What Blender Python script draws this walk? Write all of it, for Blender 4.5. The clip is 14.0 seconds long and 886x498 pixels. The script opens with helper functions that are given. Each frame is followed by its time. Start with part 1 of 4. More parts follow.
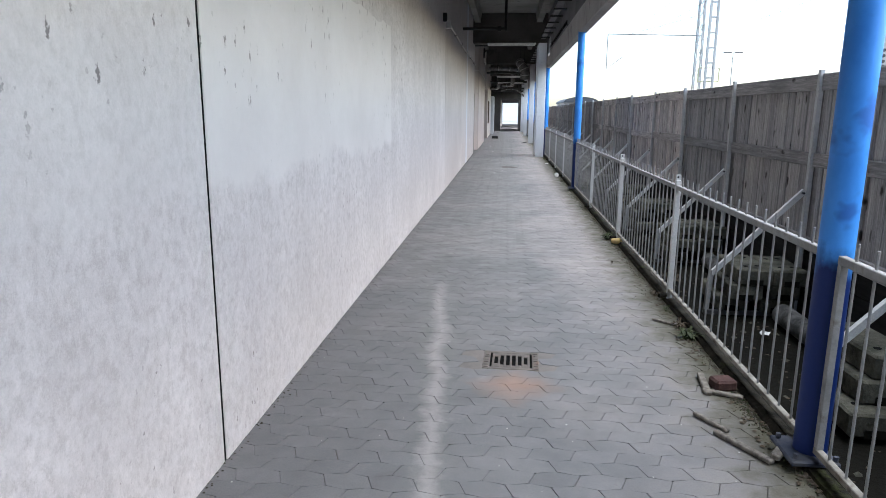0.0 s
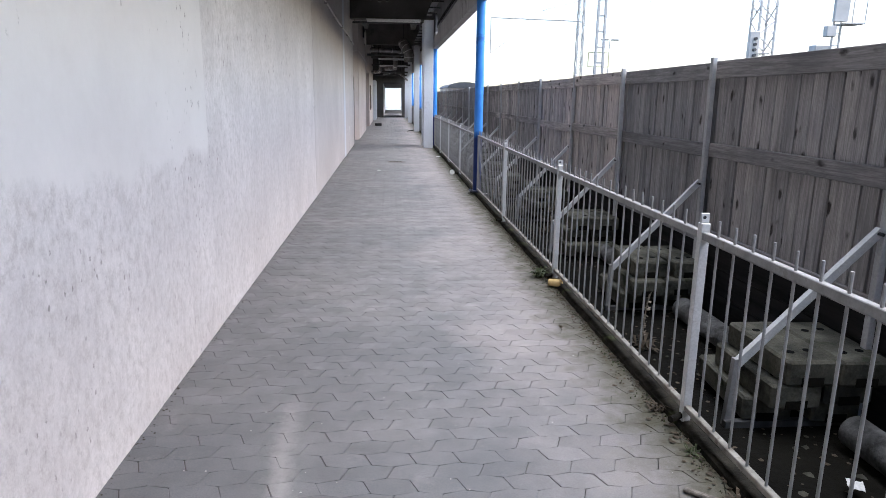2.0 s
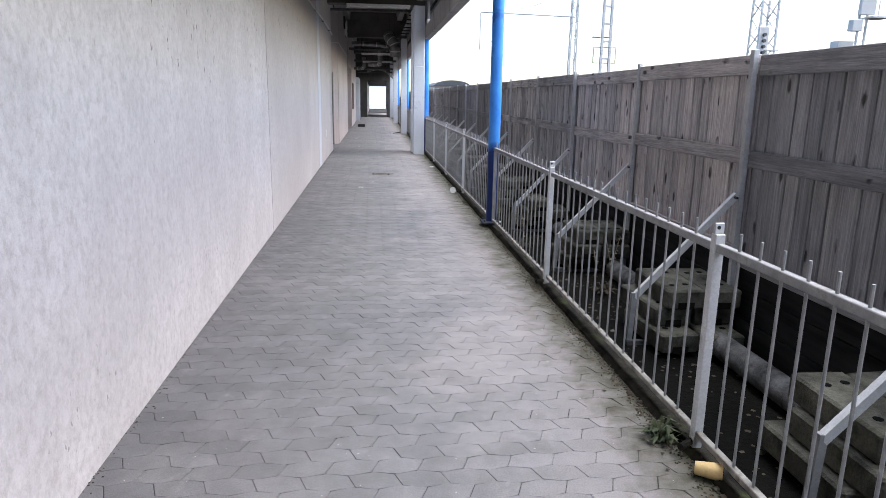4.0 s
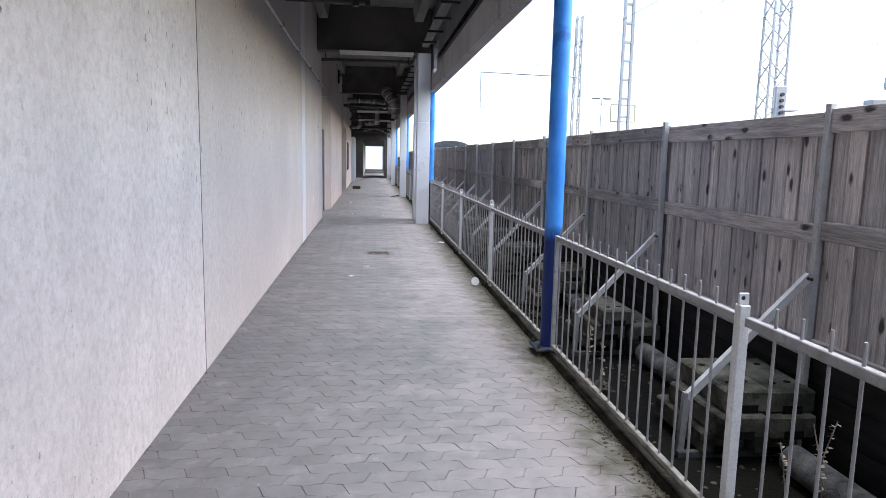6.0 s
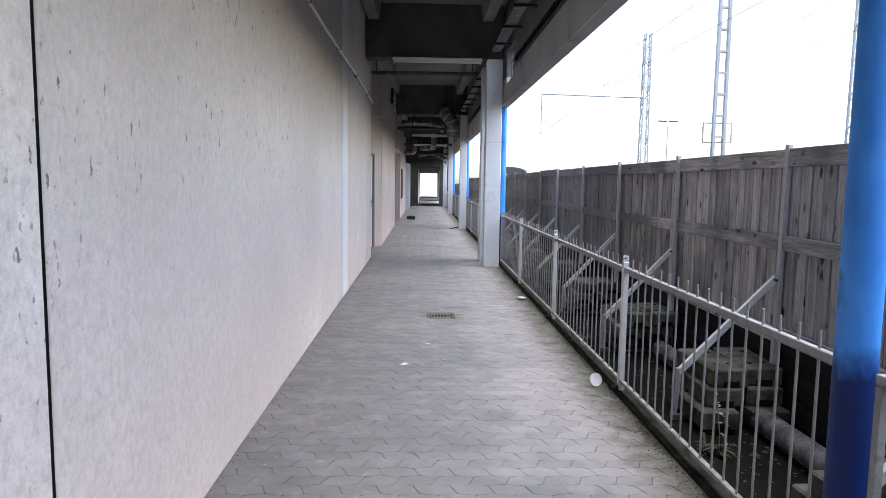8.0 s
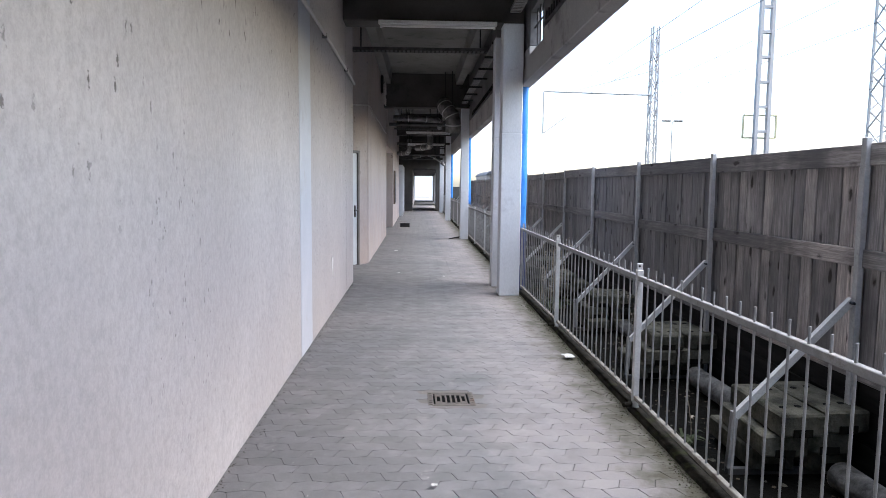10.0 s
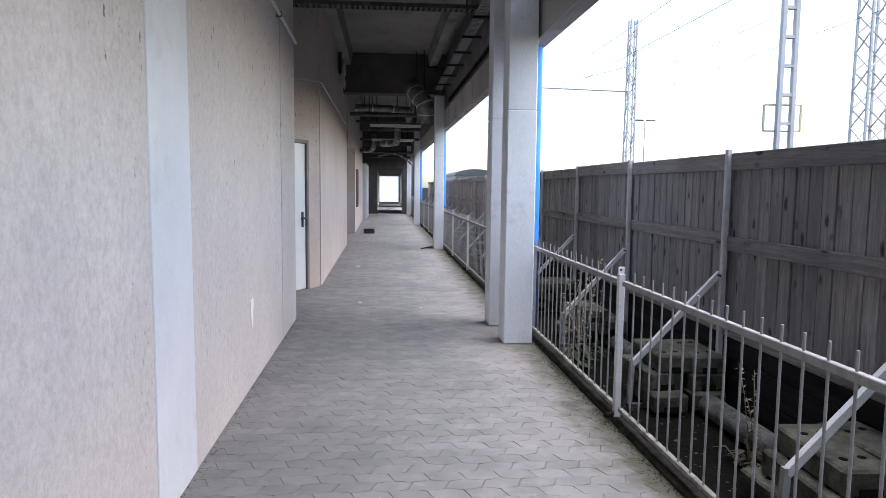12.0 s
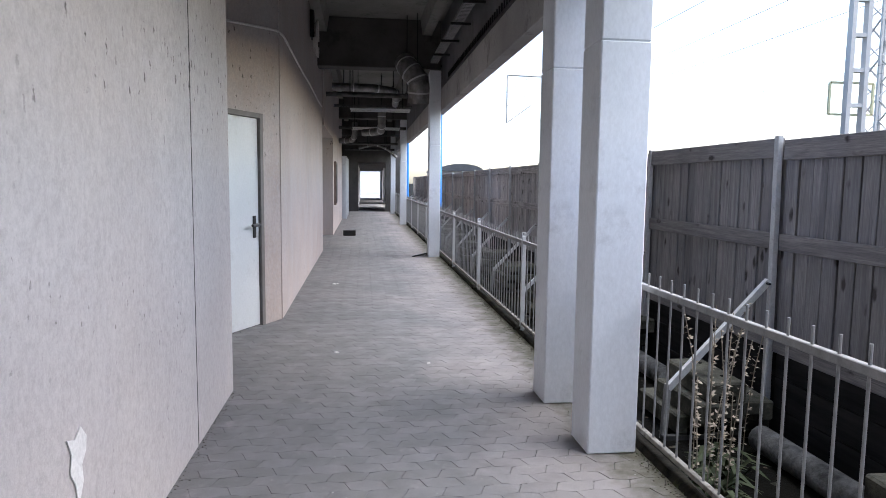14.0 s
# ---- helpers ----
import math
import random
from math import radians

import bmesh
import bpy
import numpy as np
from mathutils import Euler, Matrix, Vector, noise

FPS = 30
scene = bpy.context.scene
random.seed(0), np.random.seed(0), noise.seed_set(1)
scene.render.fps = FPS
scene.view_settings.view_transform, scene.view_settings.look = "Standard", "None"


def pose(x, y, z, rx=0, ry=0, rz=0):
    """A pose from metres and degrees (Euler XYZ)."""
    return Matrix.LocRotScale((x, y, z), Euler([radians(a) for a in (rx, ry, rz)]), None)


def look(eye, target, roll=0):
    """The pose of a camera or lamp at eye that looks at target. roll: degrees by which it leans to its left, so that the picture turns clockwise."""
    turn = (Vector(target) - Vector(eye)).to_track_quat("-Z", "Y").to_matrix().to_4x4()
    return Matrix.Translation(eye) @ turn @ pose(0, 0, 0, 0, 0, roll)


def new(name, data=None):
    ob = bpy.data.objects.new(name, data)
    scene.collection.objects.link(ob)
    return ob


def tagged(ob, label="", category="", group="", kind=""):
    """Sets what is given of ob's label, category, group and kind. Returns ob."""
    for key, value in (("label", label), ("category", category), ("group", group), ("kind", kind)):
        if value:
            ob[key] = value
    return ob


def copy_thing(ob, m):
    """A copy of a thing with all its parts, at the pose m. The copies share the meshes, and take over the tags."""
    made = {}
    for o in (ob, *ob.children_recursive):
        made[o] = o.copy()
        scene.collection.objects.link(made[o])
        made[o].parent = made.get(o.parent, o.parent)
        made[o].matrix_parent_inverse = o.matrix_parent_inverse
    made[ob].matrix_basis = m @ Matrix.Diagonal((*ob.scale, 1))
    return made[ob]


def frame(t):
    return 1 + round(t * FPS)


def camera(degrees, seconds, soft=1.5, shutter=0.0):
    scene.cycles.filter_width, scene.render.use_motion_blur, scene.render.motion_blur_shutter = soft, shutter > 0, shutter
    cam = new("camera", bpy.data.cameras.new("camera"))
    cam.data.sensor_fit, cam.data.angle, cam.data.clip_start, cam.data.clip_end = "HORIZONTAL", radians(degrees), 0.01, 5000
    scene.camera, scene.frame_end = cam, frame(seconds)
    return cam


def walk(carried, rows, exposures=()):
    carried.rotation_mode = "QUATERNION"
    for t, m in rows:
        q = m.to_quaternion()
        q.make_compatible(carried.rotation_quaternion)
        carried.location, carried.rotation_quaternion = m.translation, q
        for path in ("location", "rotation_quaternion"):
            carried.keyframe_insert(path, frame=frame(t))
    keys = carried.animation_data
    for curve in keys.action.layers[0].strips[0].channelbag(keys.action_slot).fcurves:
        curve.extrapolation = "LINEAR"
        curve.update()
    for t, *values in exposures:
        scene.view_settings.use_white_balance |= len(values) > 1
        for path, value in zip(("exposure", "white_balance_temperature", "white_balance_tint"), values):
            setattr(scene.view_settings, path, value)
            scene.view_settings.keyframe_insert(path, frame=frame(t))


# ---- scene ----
cam = camera(67.8, 14.0, soft=0.7)
# seconds, eye x, y, z, yaw, pitch, lean
ROWS = [
    (0.0, 0.020, 0.034, 1.455, 5.41, -11.79, 0.45),
    (0.5, 0.009, 0.625, 1.457, -0.26, -12.39, 0.57),
    (1.0, -0.022, 1.230, 1.477, -2.89, -12.69, 0.60),
    (1.5, -0.033, 1.850, 1.475, -4.07, -12.85, 0.70),
    (2.0, -0.022, 2.492, 1.468, -4.53, -12.92, 0.75),
    (2.5, 0.008, 3.174, 1.463, -4.88, -13.09, 0.64),
    (3.0, -0.026, 3.862, 1.465, -5.02, -13.18, 0.67),
    (5.5, -0.012, 7.308, 1.464, -7.06, -10.68, 1.15),
    (6.0, -0.020, 7.981, 1.464, -6.26, -7.92, 1.18),
    (6.5, -0.013, 8.661, 1.461, -5.29, -6.35, 1.12),
    (7.0, -0.030, 9.327, 1.471, -3.32, -6.01, 0.96),
    (7.5, -0.061, 9.986, 1.477, -2.17, -5.88, 0.83),
    (8.0, -0.097, 10.656, 1.492, -1.66, -5.74, 0.81),
    (8.5, -0.133, 11.309, 1.493, -1.48, -5.55, 0.70),
    (11.0, -0.127, 14.892, 1.492, -3.16, -5.36, 0.53),
    (11.5, -0.142, 15.566, 1.487, -3.95, -5.21, 0.60),
    (12.0, -0.164, 16.251, 1.486, -5.18, -5.35, 0.60),
    (12.5, -0.195, 16.962, 1.489, -5.66, -5.28, 0.52),
    (13.0, -0.209, 17.659, 1.480, -6.13, -5.46, 0.89),
    (13.5, -0.220, 18.337, 1.456, -6.26, -5.62, 0.60),
    (14.0, -0.225, 19.019, 1.463, -6.87, -5.69, 0.68),
]
EXPOSURES = [(0.0, 1.87, 6200, 7), (0.5, 1.87, 6250, 10), (3.0, 1.93, 6250, 12), (5.5, 1.98, 6250, 12), (7.5, 1.93, 6250, 12), (14.0, 1.9, 6250, 12)]
walk(cam, [(t, pose(x, y, z, 90 + pitch, -lean, yaw)) for t, x, y, z, yaw, pitch, lean in ROWS], EXPOSURES)

# ---- sky, sun and exposure ----
world = bpy.data.worlds.new("overcast_sky")
scene.world = world
world.use_nodes = True
wn = world.node_tree
sky = wn.nodes.new("ShaderNodeTexSky")
sky.sky_type = 'NISHITA'
sky.sun_disc = False
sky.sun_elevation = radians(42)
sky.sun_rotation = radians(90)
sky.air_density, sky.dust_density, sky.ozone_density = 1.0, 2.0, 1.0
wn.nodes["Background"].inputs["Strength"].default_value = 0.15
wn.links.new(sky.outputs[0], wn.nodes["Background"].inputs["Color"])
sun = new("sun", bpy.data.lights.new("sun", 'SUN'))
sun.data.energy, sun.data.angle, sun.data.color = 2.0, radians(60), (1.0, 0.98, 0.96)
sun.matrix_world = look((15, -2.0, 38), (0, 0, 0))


# ---- materials ----
class Mat:
    """A node material with short calls for the usual steps."""

    def __init__(self, name, rough=0.8, metal=0.0):
        self.m = bpy.data.materials.new(name)
        self.m.use_nodes = True
        self.t = self.m.node_tree
        self.b = self.t.nodes["Principled BSDF"]
        self.b.inputs["Roughness"].default_value = rough
        self.b.inputs["Metallic"].default_value = metal
        self.co = self.t.nodes.new("ShaderNodeTexCoord").outputs["Object"]

    def put(self, a, b):
        self.t.links.new(a, b)

    def world_place(self):
        self.co = self.t.nodes.new("ShaderNodeNewGeometry").outputs["Position"]
        return self

    def per_object(self):
        """Shift the pattern from object to object."""
        r = self.t.nodes.new("ShaderNodeObjectInfo").outputs["Random"]
        k = self.t.nodes.new("ShaderNodeVectorMath")
        k.operation = 'MULTIPLY_ADD'
        k.inputs[1].default_value = (37, 53, 71)
        self.put(r, k.inputs[0])
        self.put(self.co, k.inputs[2])
        self.co, self.rnd = k.outputs[0], r
        return self

    def island(self):
        self.rnd = self.t.nodes.new("ShaderNodeNewGeometry").outputs["Random Per Island"]
        return self

    def noise(self, scale, detail=5.0, rough=0.6, stretch=(1, 1, 1), kind="noise"):
        mp = self.t.nodes.new("ShaderNodeMapping")
        mp.inputs["Scale"].default_value = stretch
        self.put(self.co, mp.inputs["Vector"])
        if kind == "noise":
            n = self.t.nodes.new("ShaderNodeTexNoise")
            n.inputs["Detail"].default_value, n.inputs["Roughness"].default_value = detail, rough
        else:
            n = self.t.nodes.new("ShaderNodeTexVoronoi")
        n.inputs["Scale"].default_value = scale
        self.put(mp.outputs[0], n.inputs["Vector"])
        return n.outputs[0]

    def ramp(self, fac, *stops):
        r = self.t.nodes.new("ShaderNodeValToRGB")
        e = r.color_ramp.elements
        while len(e) < len(stops):
            e.new(0.5)
        for s, (at, c) in zip(e, stops):
            s.position = at
            s.color = (c, c, c, 1) if isinstance(c, (int, float)) else (*c, 1)
        self.put(fac, r.inputs[0])
        return r.outputs[0]

    def mix(self, fac, a, b, blend='MIX'):
        x = self.t.nodes.new("ShaderNodeMix")
        x.data_type, x.blend_type = 'RGBA', blend
        for v, i in ((fac, 0), (a, 6), (b, 7)):
            if isinstance(v, (int, float)):
                x.inputs[i].default_value = v
            elif isinstance(v, tuple):
                x.inputs[i].default_value = (*v, 1)
            else:
                self.put(v, x.inputs[i])
        return x.outputs[2]

    def math(self, op, a, b=0.0):
        x = self.t.nodes.new("ShaderNodeMath")
        x.operation = op
        for v, i in ((a, 0), (b, 1)):
            if isinstance(v, (int, float)):
                x.inputs[i].default_value = v
            else:
                self.put(v, x.inputs[i])
        return x.outputs[0]

    def axis(self, i):
        s = self.t.nodes.new("ShaderNodeSeparateXYZ")
        self.put(self.co, s.inputs[0])
        return s.outputs[i]

    def color(self, c):
        if isinstance(c, tuple):
            self.b.inputs["Base Color"].default_value = (*c, 1)
        else:
            self.put(c, self.b.inputs["Base Color"])
        return self

    def roughness(self, v):
        self.put(v, self.b.inputs["Roughness"])
        return self

    def bump(self, h, strength=0.3, dist=0.01):
        n = self.t.nodes.new("ShaderNodeBump")
        n.inputs["Strength"].default_value, n.inputs["Distance"].default_value = strength, dist
        self.put(h, n.inputs["Height"])
        self.put(n.outputs[0], self.b.inputs["Normal"])
        return self


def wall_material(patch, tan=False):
    k = Mat("rendered_wall_patched" if patch else "rendered_wall", 0.92).world_place()
    big = k.noise(0.55, 4)
    grain = k.noise(18, 10, 0.8, (1, 1, 0.85))
    fine = k.noise(120, 4, 0.8)
    streak = k.noise(11, 6, 0.7, (1, 1.2, 0.5))
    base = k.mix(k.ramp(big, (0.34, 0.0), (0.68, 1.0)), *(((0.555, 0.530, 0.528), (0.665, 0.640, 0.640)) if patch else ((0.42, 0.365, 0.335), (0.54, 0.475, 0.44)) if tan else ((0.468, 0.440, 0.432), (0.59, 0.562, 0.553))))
    cloud = k.noise(2.6, 6, 0.62, (1, 1, 0.6))
    base = k.mix(k.ramp(cloud, (0.40, 0.0), (0.66, 0.55)), base, (0.48, 0.46, 0.465))
    base = k.mix(k.ramp(grain, (0.39, 0.62), (0.52, 0.0)), base, (0.43, 0.405, 0.40))
    base = k.mix(k.ramp(streak, (0.60, 0.0), (0.82, 0.3)), base, (0.42, 0.40, 0.39))
    sand = k.ramp(fine, (0.36, 0.62), (0.58, 1.10))
    base = k.mix(0.2, base, sand, 'MULTIPLY')
    trowel = k.noise(38, 6, 0.65, (1, 1, 0.75))
    base = k.mix(0.6, base, k.ramp(trowel, (0.36, 0.84), (0.62, 1.07)), 'MULTIPLY')
    gate = k.noise(1.3, 4, 0.6)
    slit = k.noise(6.4, 0, 0, (1.3, 2.6, 1.0), "voronoi")
    dot = k.noise(13, 0, 0, (1.2, 1.7, 1.0), "voronoi")
    high = k.ramp(k.math('MULTIPLY', k.axis(2), 0.33), (0.10, 0.25), (0.62, 1.0))
    rim = k.math('MULTIPLY', k.math('SUBTRACT', k.noise(55, 4, 0.7), 0.5), 0.75)
    hole = k.math('MULTIPLY', k.ramp(k.math('ADD', slit, rim), (0.08, 1.0), (0.15, 0.0)), k.ramp(k.math('MULTIPLY', gate, high), (0.42, 0.0), (0.50, 1.0)))
    hole = k.math('MAXIMUM', hole, k.math('MULTIPLY', k.ramp(k.math('ADD', dot, rim), (0.09, 0.8), (0.14, 0.0)), k.ramp(gate, (0.54, 0.0), (0.62, 0.8))))
    height = k.math('ADD', k.math('MULTIPLY', grain, 0.6), k.math('ADD', k.math('MULTIPLY', fine, 0.35), k.math('MULTIPLY', trowel, 0.7)))
    if patch:
        # a smooth coat of paint over part of the wall, its edge brushed
        rag = k.math('MULTIPLY', k.math('SUBTRACT', k.noise(2.2, 3), 0.5), 0.40)
        y, z = k.axis(1), k.axis(2)
        inside = k.math('MULTIPLY', k.ramp(k.math('ADD', k.math('SUBTRACT', z, 0.62), rag), (0.48, 0.0), (0.56, 1.0)),
                        k.math('LESS_THAN', k.math('ADD', y, k.math('MULTIPLY', rag, 0.06)), 6.63))
        top = k.math('LESS_THAN', k.math('ADD', z, k.math('MULTIPLY', rag, 0.3)), 2.24)
        inside = k.math('MULTIPLY', inside, top)
        # the first panel was left almost bare
        inside = k.math('MULTIPLY', inside, k.math('MAXIMUM', k.math('GREATER_THAN', y, 2.488), 0.4))
        coat = k.mix(k.ramp(k.noise(1.6, 4), (0.35, 0.0), (0.7, 1.0)), (0.60, 0.58, 0.573), (0.665, 0.648, 0.64))
        base = k.mix(k.math('MULTIPLY', inside, 0.9), base, coat)
        height = k.math('MULTIPLY', height, k.math('SUBTRACT', 1.0, k.math('MULTIPLY', inside, 0.75)))
    if patch:
        hole = k.math('MULTIPLY', hole, k.math('SUBTRACT', 1.0, k.math('MULTIPLY', inside, 0.25)))
    base = k.mix(k.math('MULTIPLY', hole, 0.85), base, (0.10, 0.09, 0.085))
    height = k.math('SUBTRACT', height, k.math('MULTIPLY', hole, 1.2))
    k.color(base).bump(height, 0.55, 0.006)
    return k.m


def simple(name, dark, light, scale, rough=0.8, metal=0.0, bump=0.25, dist=0.004, stretch=(1, 1, 1), fine=60, spots=None, rnd=False, level=0.5, gloss=0.5):
    """A surface with two scales of variation, and spots of dirt if given."""
    k = Mat(name, rough, metal)
    k.b.inputs["Specular IOR Level"].default_value = gloss
    if rnd:
        k.per_object()
    a, b = k.noise(scale, 5, 0.6, stretch), k.noise(fine, 6, 0.65, stretch)
    c = k.mix(k.ramp(a, (0.32, 0.0), (0.7, 1.0)), dark, light)
    c = k.mix(level, c, k.ramp(b, (0.3, 0.62), (0.65, 1.1)), 'MULTIPLY')
    if spots:
        c = k.mix(k.ramp(k.noise(spots[1], 6, 0.7), (0.56, 0.0), (0.68, spots[2])), c, spots[0])
    k.color(c).bump(b, bump, dist)
    k.roughness(k.ramp(b, (0.3, max(0.05, rough - 0.12)), (0.7, min(1.0, rough + 0.1))))
    return k.m


def paver_material(name, single):
    k = Mat(name, 0.85).world_place()
    if single:
        k.rnd = k.t.nodes.new("ShaderNodeObjectInfo").outputs["Random"]
    else:
        k.island()
    big = k.noise(0.9, 5, 0.6)
    mid = k.noise(6, 6, 0.65)
    fine = k.noise(150, 5, 0.75)
    x = k.axis(0)
    c = k.mix(k.ramp(big, (0.34, 0.0), (0.66, 1.0)), (0.172, 0.175, 0.182), (0.215, 0.212, 0.216))
    # paler, redder open side: its stronger skylight is put into the colour
    sky_lift = k.ramp(k.math('ADD', k.math('MULTIPLY', x, 0.45), k.math('MULTIPLY', k.math('SUBTRACT', big, 0.5), 0.8)), (0.12, 0.0), (0.45, 1.0))
    c = k.mix(k.math('MULTIPLY', sky_lift, 0.66), c, (0.37, 0.334, 0.328))
    c = k.mix(0.85, c, k.ramp(k.rnd, (0.0, 0.87), (1.0, 1.10)), 'MULTIPLY')
    c = k.mix(0.9, c, k.ramp(mid, (0.3, 0.80), (0.7, 1.14)), 'MULTIPLY')
    c = k.mix(0.42, c, k.ramp(fine, (0.34, 0.5), (0.60, 1.22)), 'MULTIPLY')
    dust = k.ramp(k.noise(4.5, 7, 0.75), (0.58, 0.0), (0.74, 0.55))
    c = k.mix(dust, c, (0.36, 0.345, 0.34))
    y = k.axis(1)
    # paving mixed darker and greyer towards low y, broken up by noise
    greyed = k.ramp(k.math('ADD', k.math('MULTIPLY', y, 0.1), k.math('MULTIPLY', k.math('SUBTRACT', big, 0.5), 0.5)), (0.42, 0.36), (0.72, 0.0))
    c = k.mix(greyed, c, (0.085, 0.094, 0.10))
    bend = k.math('SUBTRACT', k.math('SUBTRACT', x, k.math('MULTIPLY', y, -0.075)), k.math('MULTIPLY', k.math('SUBTRACT', k.noise(1.1, 2, 0.5, (0, 1, 0)), 0.5), 0.16))
    off = k.math('ADD', k.math('ABSOLUTE', k.math('ADD', bend, 0.075)), k.math('MULTIPLY', k.math('SUBTRACT', k.noise(11, 6, 0.75), 0.5), 0.16))
    chalk = k.math('MULTIPLY', k.ramp(off, (0.0, 0.5), (0.075, 0.0)), k.ramp(k.math('MULTIPLY', y, 0.1), (0.50, 1.0), (0.58, 0.0)))
    c = k.mix(chalk, c, (0.40, 0.385, 0.38))
    run = k.math('ADD', k.math('ABSOLUTE', k.math('SUBTRACT', x, 0.1)), k.math('ABSOLUTE', k.math('SUBTRACT', y, 3.42)))
    c = k.mix(k.ramp(k.math('ADD', run, k.math('MULTIPLY', k.math('SUBTRACT', mid, 0.5), 0.3)), (0.05, 0.5), (0.32, 0.0)), c, (0.33, 0.19, 0.12))
    blot = k.ramp(k.noise(3.4, 5, 0.65), (0.58, 0.0), (0.72, 0.3))
    c = k.mix(blot, c, (0.12, 0.112, 0.11))
    veil = k.math('MULTIPLY', k.ramp(k.math('ADD', k.math('SUBTRACT', x, 0.45), k.math('MULTIPLY', k.math('SUBTRACT', mid, 0.5), 1.1)), (0.36, 0.0), (0.76, 1.0)), 0.36)
    c = k.mix(veil, c, (0.155, 0.142, 0.10))
    moss = k.math('MULTIPLY', k.ramp(k.math('ADD', k.math('SUBTRACT', x, 0.55), k.math('MULTIPLY', k.math('SUBTRACT', mid, 0.5), 0.7)), (0.42, 0.0), (0.70, 1.0)), 0.9)
    c = k.mix(moss, c, (0.056, 0.053, 0.029))
    k.color(c).bump(k.math('ADD', fine, k.math('MULTIPLY', mid, 0.6)), 0.35, 0.004)
    return k.m


def board_material(name, single, along=2):
    k = Mat(name, 0.88)
    if single:
        k.per_object()
    else:
        k.world_place().island()
    lay = lambda a, b: tuple(b if i == along else a for i in range(3))
    grain = k.noise(9, 7, 0.65, lay(5, 0.22))
    fine = k.noise(60, 4, 0.7, lay(3, 0.12))
    knots = k.math('ADD', k.noise(6.5, 0, 0, lay(1.5, 0.62), "voronoi"), k.math('MULTIPLY', k.math('SUBTRACT', k.noise(30, 3, 0.6, lay(1, 0.5)), 0.5), 0.25))
    few = k.ramp(k.noise(4.7, 2, 0.5), (0.42, 0.0), (0.52, 1.0))
    dark_run = k.noise(5.5, 5, 0.6, lay(1.6, 0.10))
    stain = k.noise(1.6, 4, 0.6, (1, 1, 0.6))
    c = k.mix(k.ramp(grain, (0.30, 0.0), (0.68, 1.0)), (0.27, 0.264, 0.262), (0.62, 0.602, 0.590))
    c = k.mix(0.9, c, k.ramp(k.rnd, (0.0, (0.76, 0.76, 0.78)), (0.5, (0.97, 0.96, 0.96)), (1.0, (1.16, 1.13, 1.12))), 'MULTIPLY')
    c = k.mix(0.75, c, k.ramp(fine, (0.34, 0.5), (0.62, 1.2)), 'MULTIPLY')
    c = k.mix(k.ramp(stain, (0.50, 0.0), (0.72, 0.55)), c, (0.17, 0.165, 0.17))
    c = k.mix(k.ramp(dark_run, (0.54, 0.0), (0.70, 0.55)), c, (0.08, 0.076, 0.078))
    pos = k.t.nodes.new("ShaderNodeSeparateXYZ")
    k.put(k.t.nodes.new("ShaderNodeNewGeometry").outputs["Position"], pos.inputs[0])
    # each panel of the run weathered to its own tone, brown or blue-black
    cell = k.t.nodes.new("ShaderNodeTexWhiteNoise")
    cell.noise_dimensions = '1D'
    k.put(k.math('FLOOR', k.math('DIVIDE', k.math('SUBTRACT', pos.outputs[1], 5.5), 1.94)), cell.inputs["W"])
    c = k.mix(0.85, c, k.ramp(cell.outputs[0], (0.0, (0.82, 0.84, 0.88)), (0.45, (1.05, 1.04, 1.04)), (1.0, (1.24, 1.17, 1.13))), 'MULTIPLY')
    along_run = k.math('ADD', k.math('MULTIPLY', pos.outputs[1], 0.025), k.math('MULTIPLY', k.math('SUBTRACT', stain, 0.5), 0.3))
    c = k.mix(k.ramp(along_run, (0.39, 0.0), (0.47, 0.66), (0.63, 0.66), (0.74, 0.0)), c, (0.06, 0.063, 0.072))
    # the panels either side of y 7.44 are mixed darker and bluer
    dark_panels = k.math('LESS_THAN', k.math('ABSOLUTE', k.math('SUBTRACT', pos.outputs[1], 7.44)), 1.94)
    c = k.mix(k.math('MULTIPLY', dark_panels, 0.36), c, (0.075, 0.078, 0.086))
    c = k.mix(k.math('MULTIPLY', k.ramp(knots, (0.13, 0.95), (0.23, 0.0)), few), c, (0.025, 0.02, 0.018))
    if along == 1:
        c = k.mix(1.0, c, (0.82, 0.81, 0.80), 'MULTIPLY')
    k.color(c).bump(k.math('ADD', grain, fine), 0.4, 0.004)
    return k.m


def blue_material():
    """Chalky faded blue, turning dark navy below hip height, with brushed marks above it."""
    k = Mat("blue_paint", 0.55).world_place()
    k.b.inputs["Specular IOR Level"].default_value = 0.3
    n, f = k.noise(4.5, 5, 0.6, (1, 1, 0.6)), k.noise(40, 5, 0.7)
    z = k.math('ADD', k.axis(2), k.math('MULTIPLY', k.math('SUBTRACT', n, 0.5), 0.5))
    c = k.mix(k.ramp(n, (0.35, 0.0), (0.7, 1.0)), (0.035, 0.20, 0.62), (0.07, 0.31, 0.80))
    c = k.mix(k.ramp(k.noise(2.6, 4), (0.58, 0.0), (0.64, 0.8)), c, (0.03, 0.12, 0.42))
    c = k.mix(k.ramp(z, (0.86, 1.0), (1.0, 0.0)), c, (0.004, 0.020, 0.115))
    c = k.mix(k.ramp(f, (0.70, 0.0), (0.76, 0.6)), c, (0.25, 0.3, 0.4))
    k.color(c).bump(f, 0.12, 0.002)
    return k.m


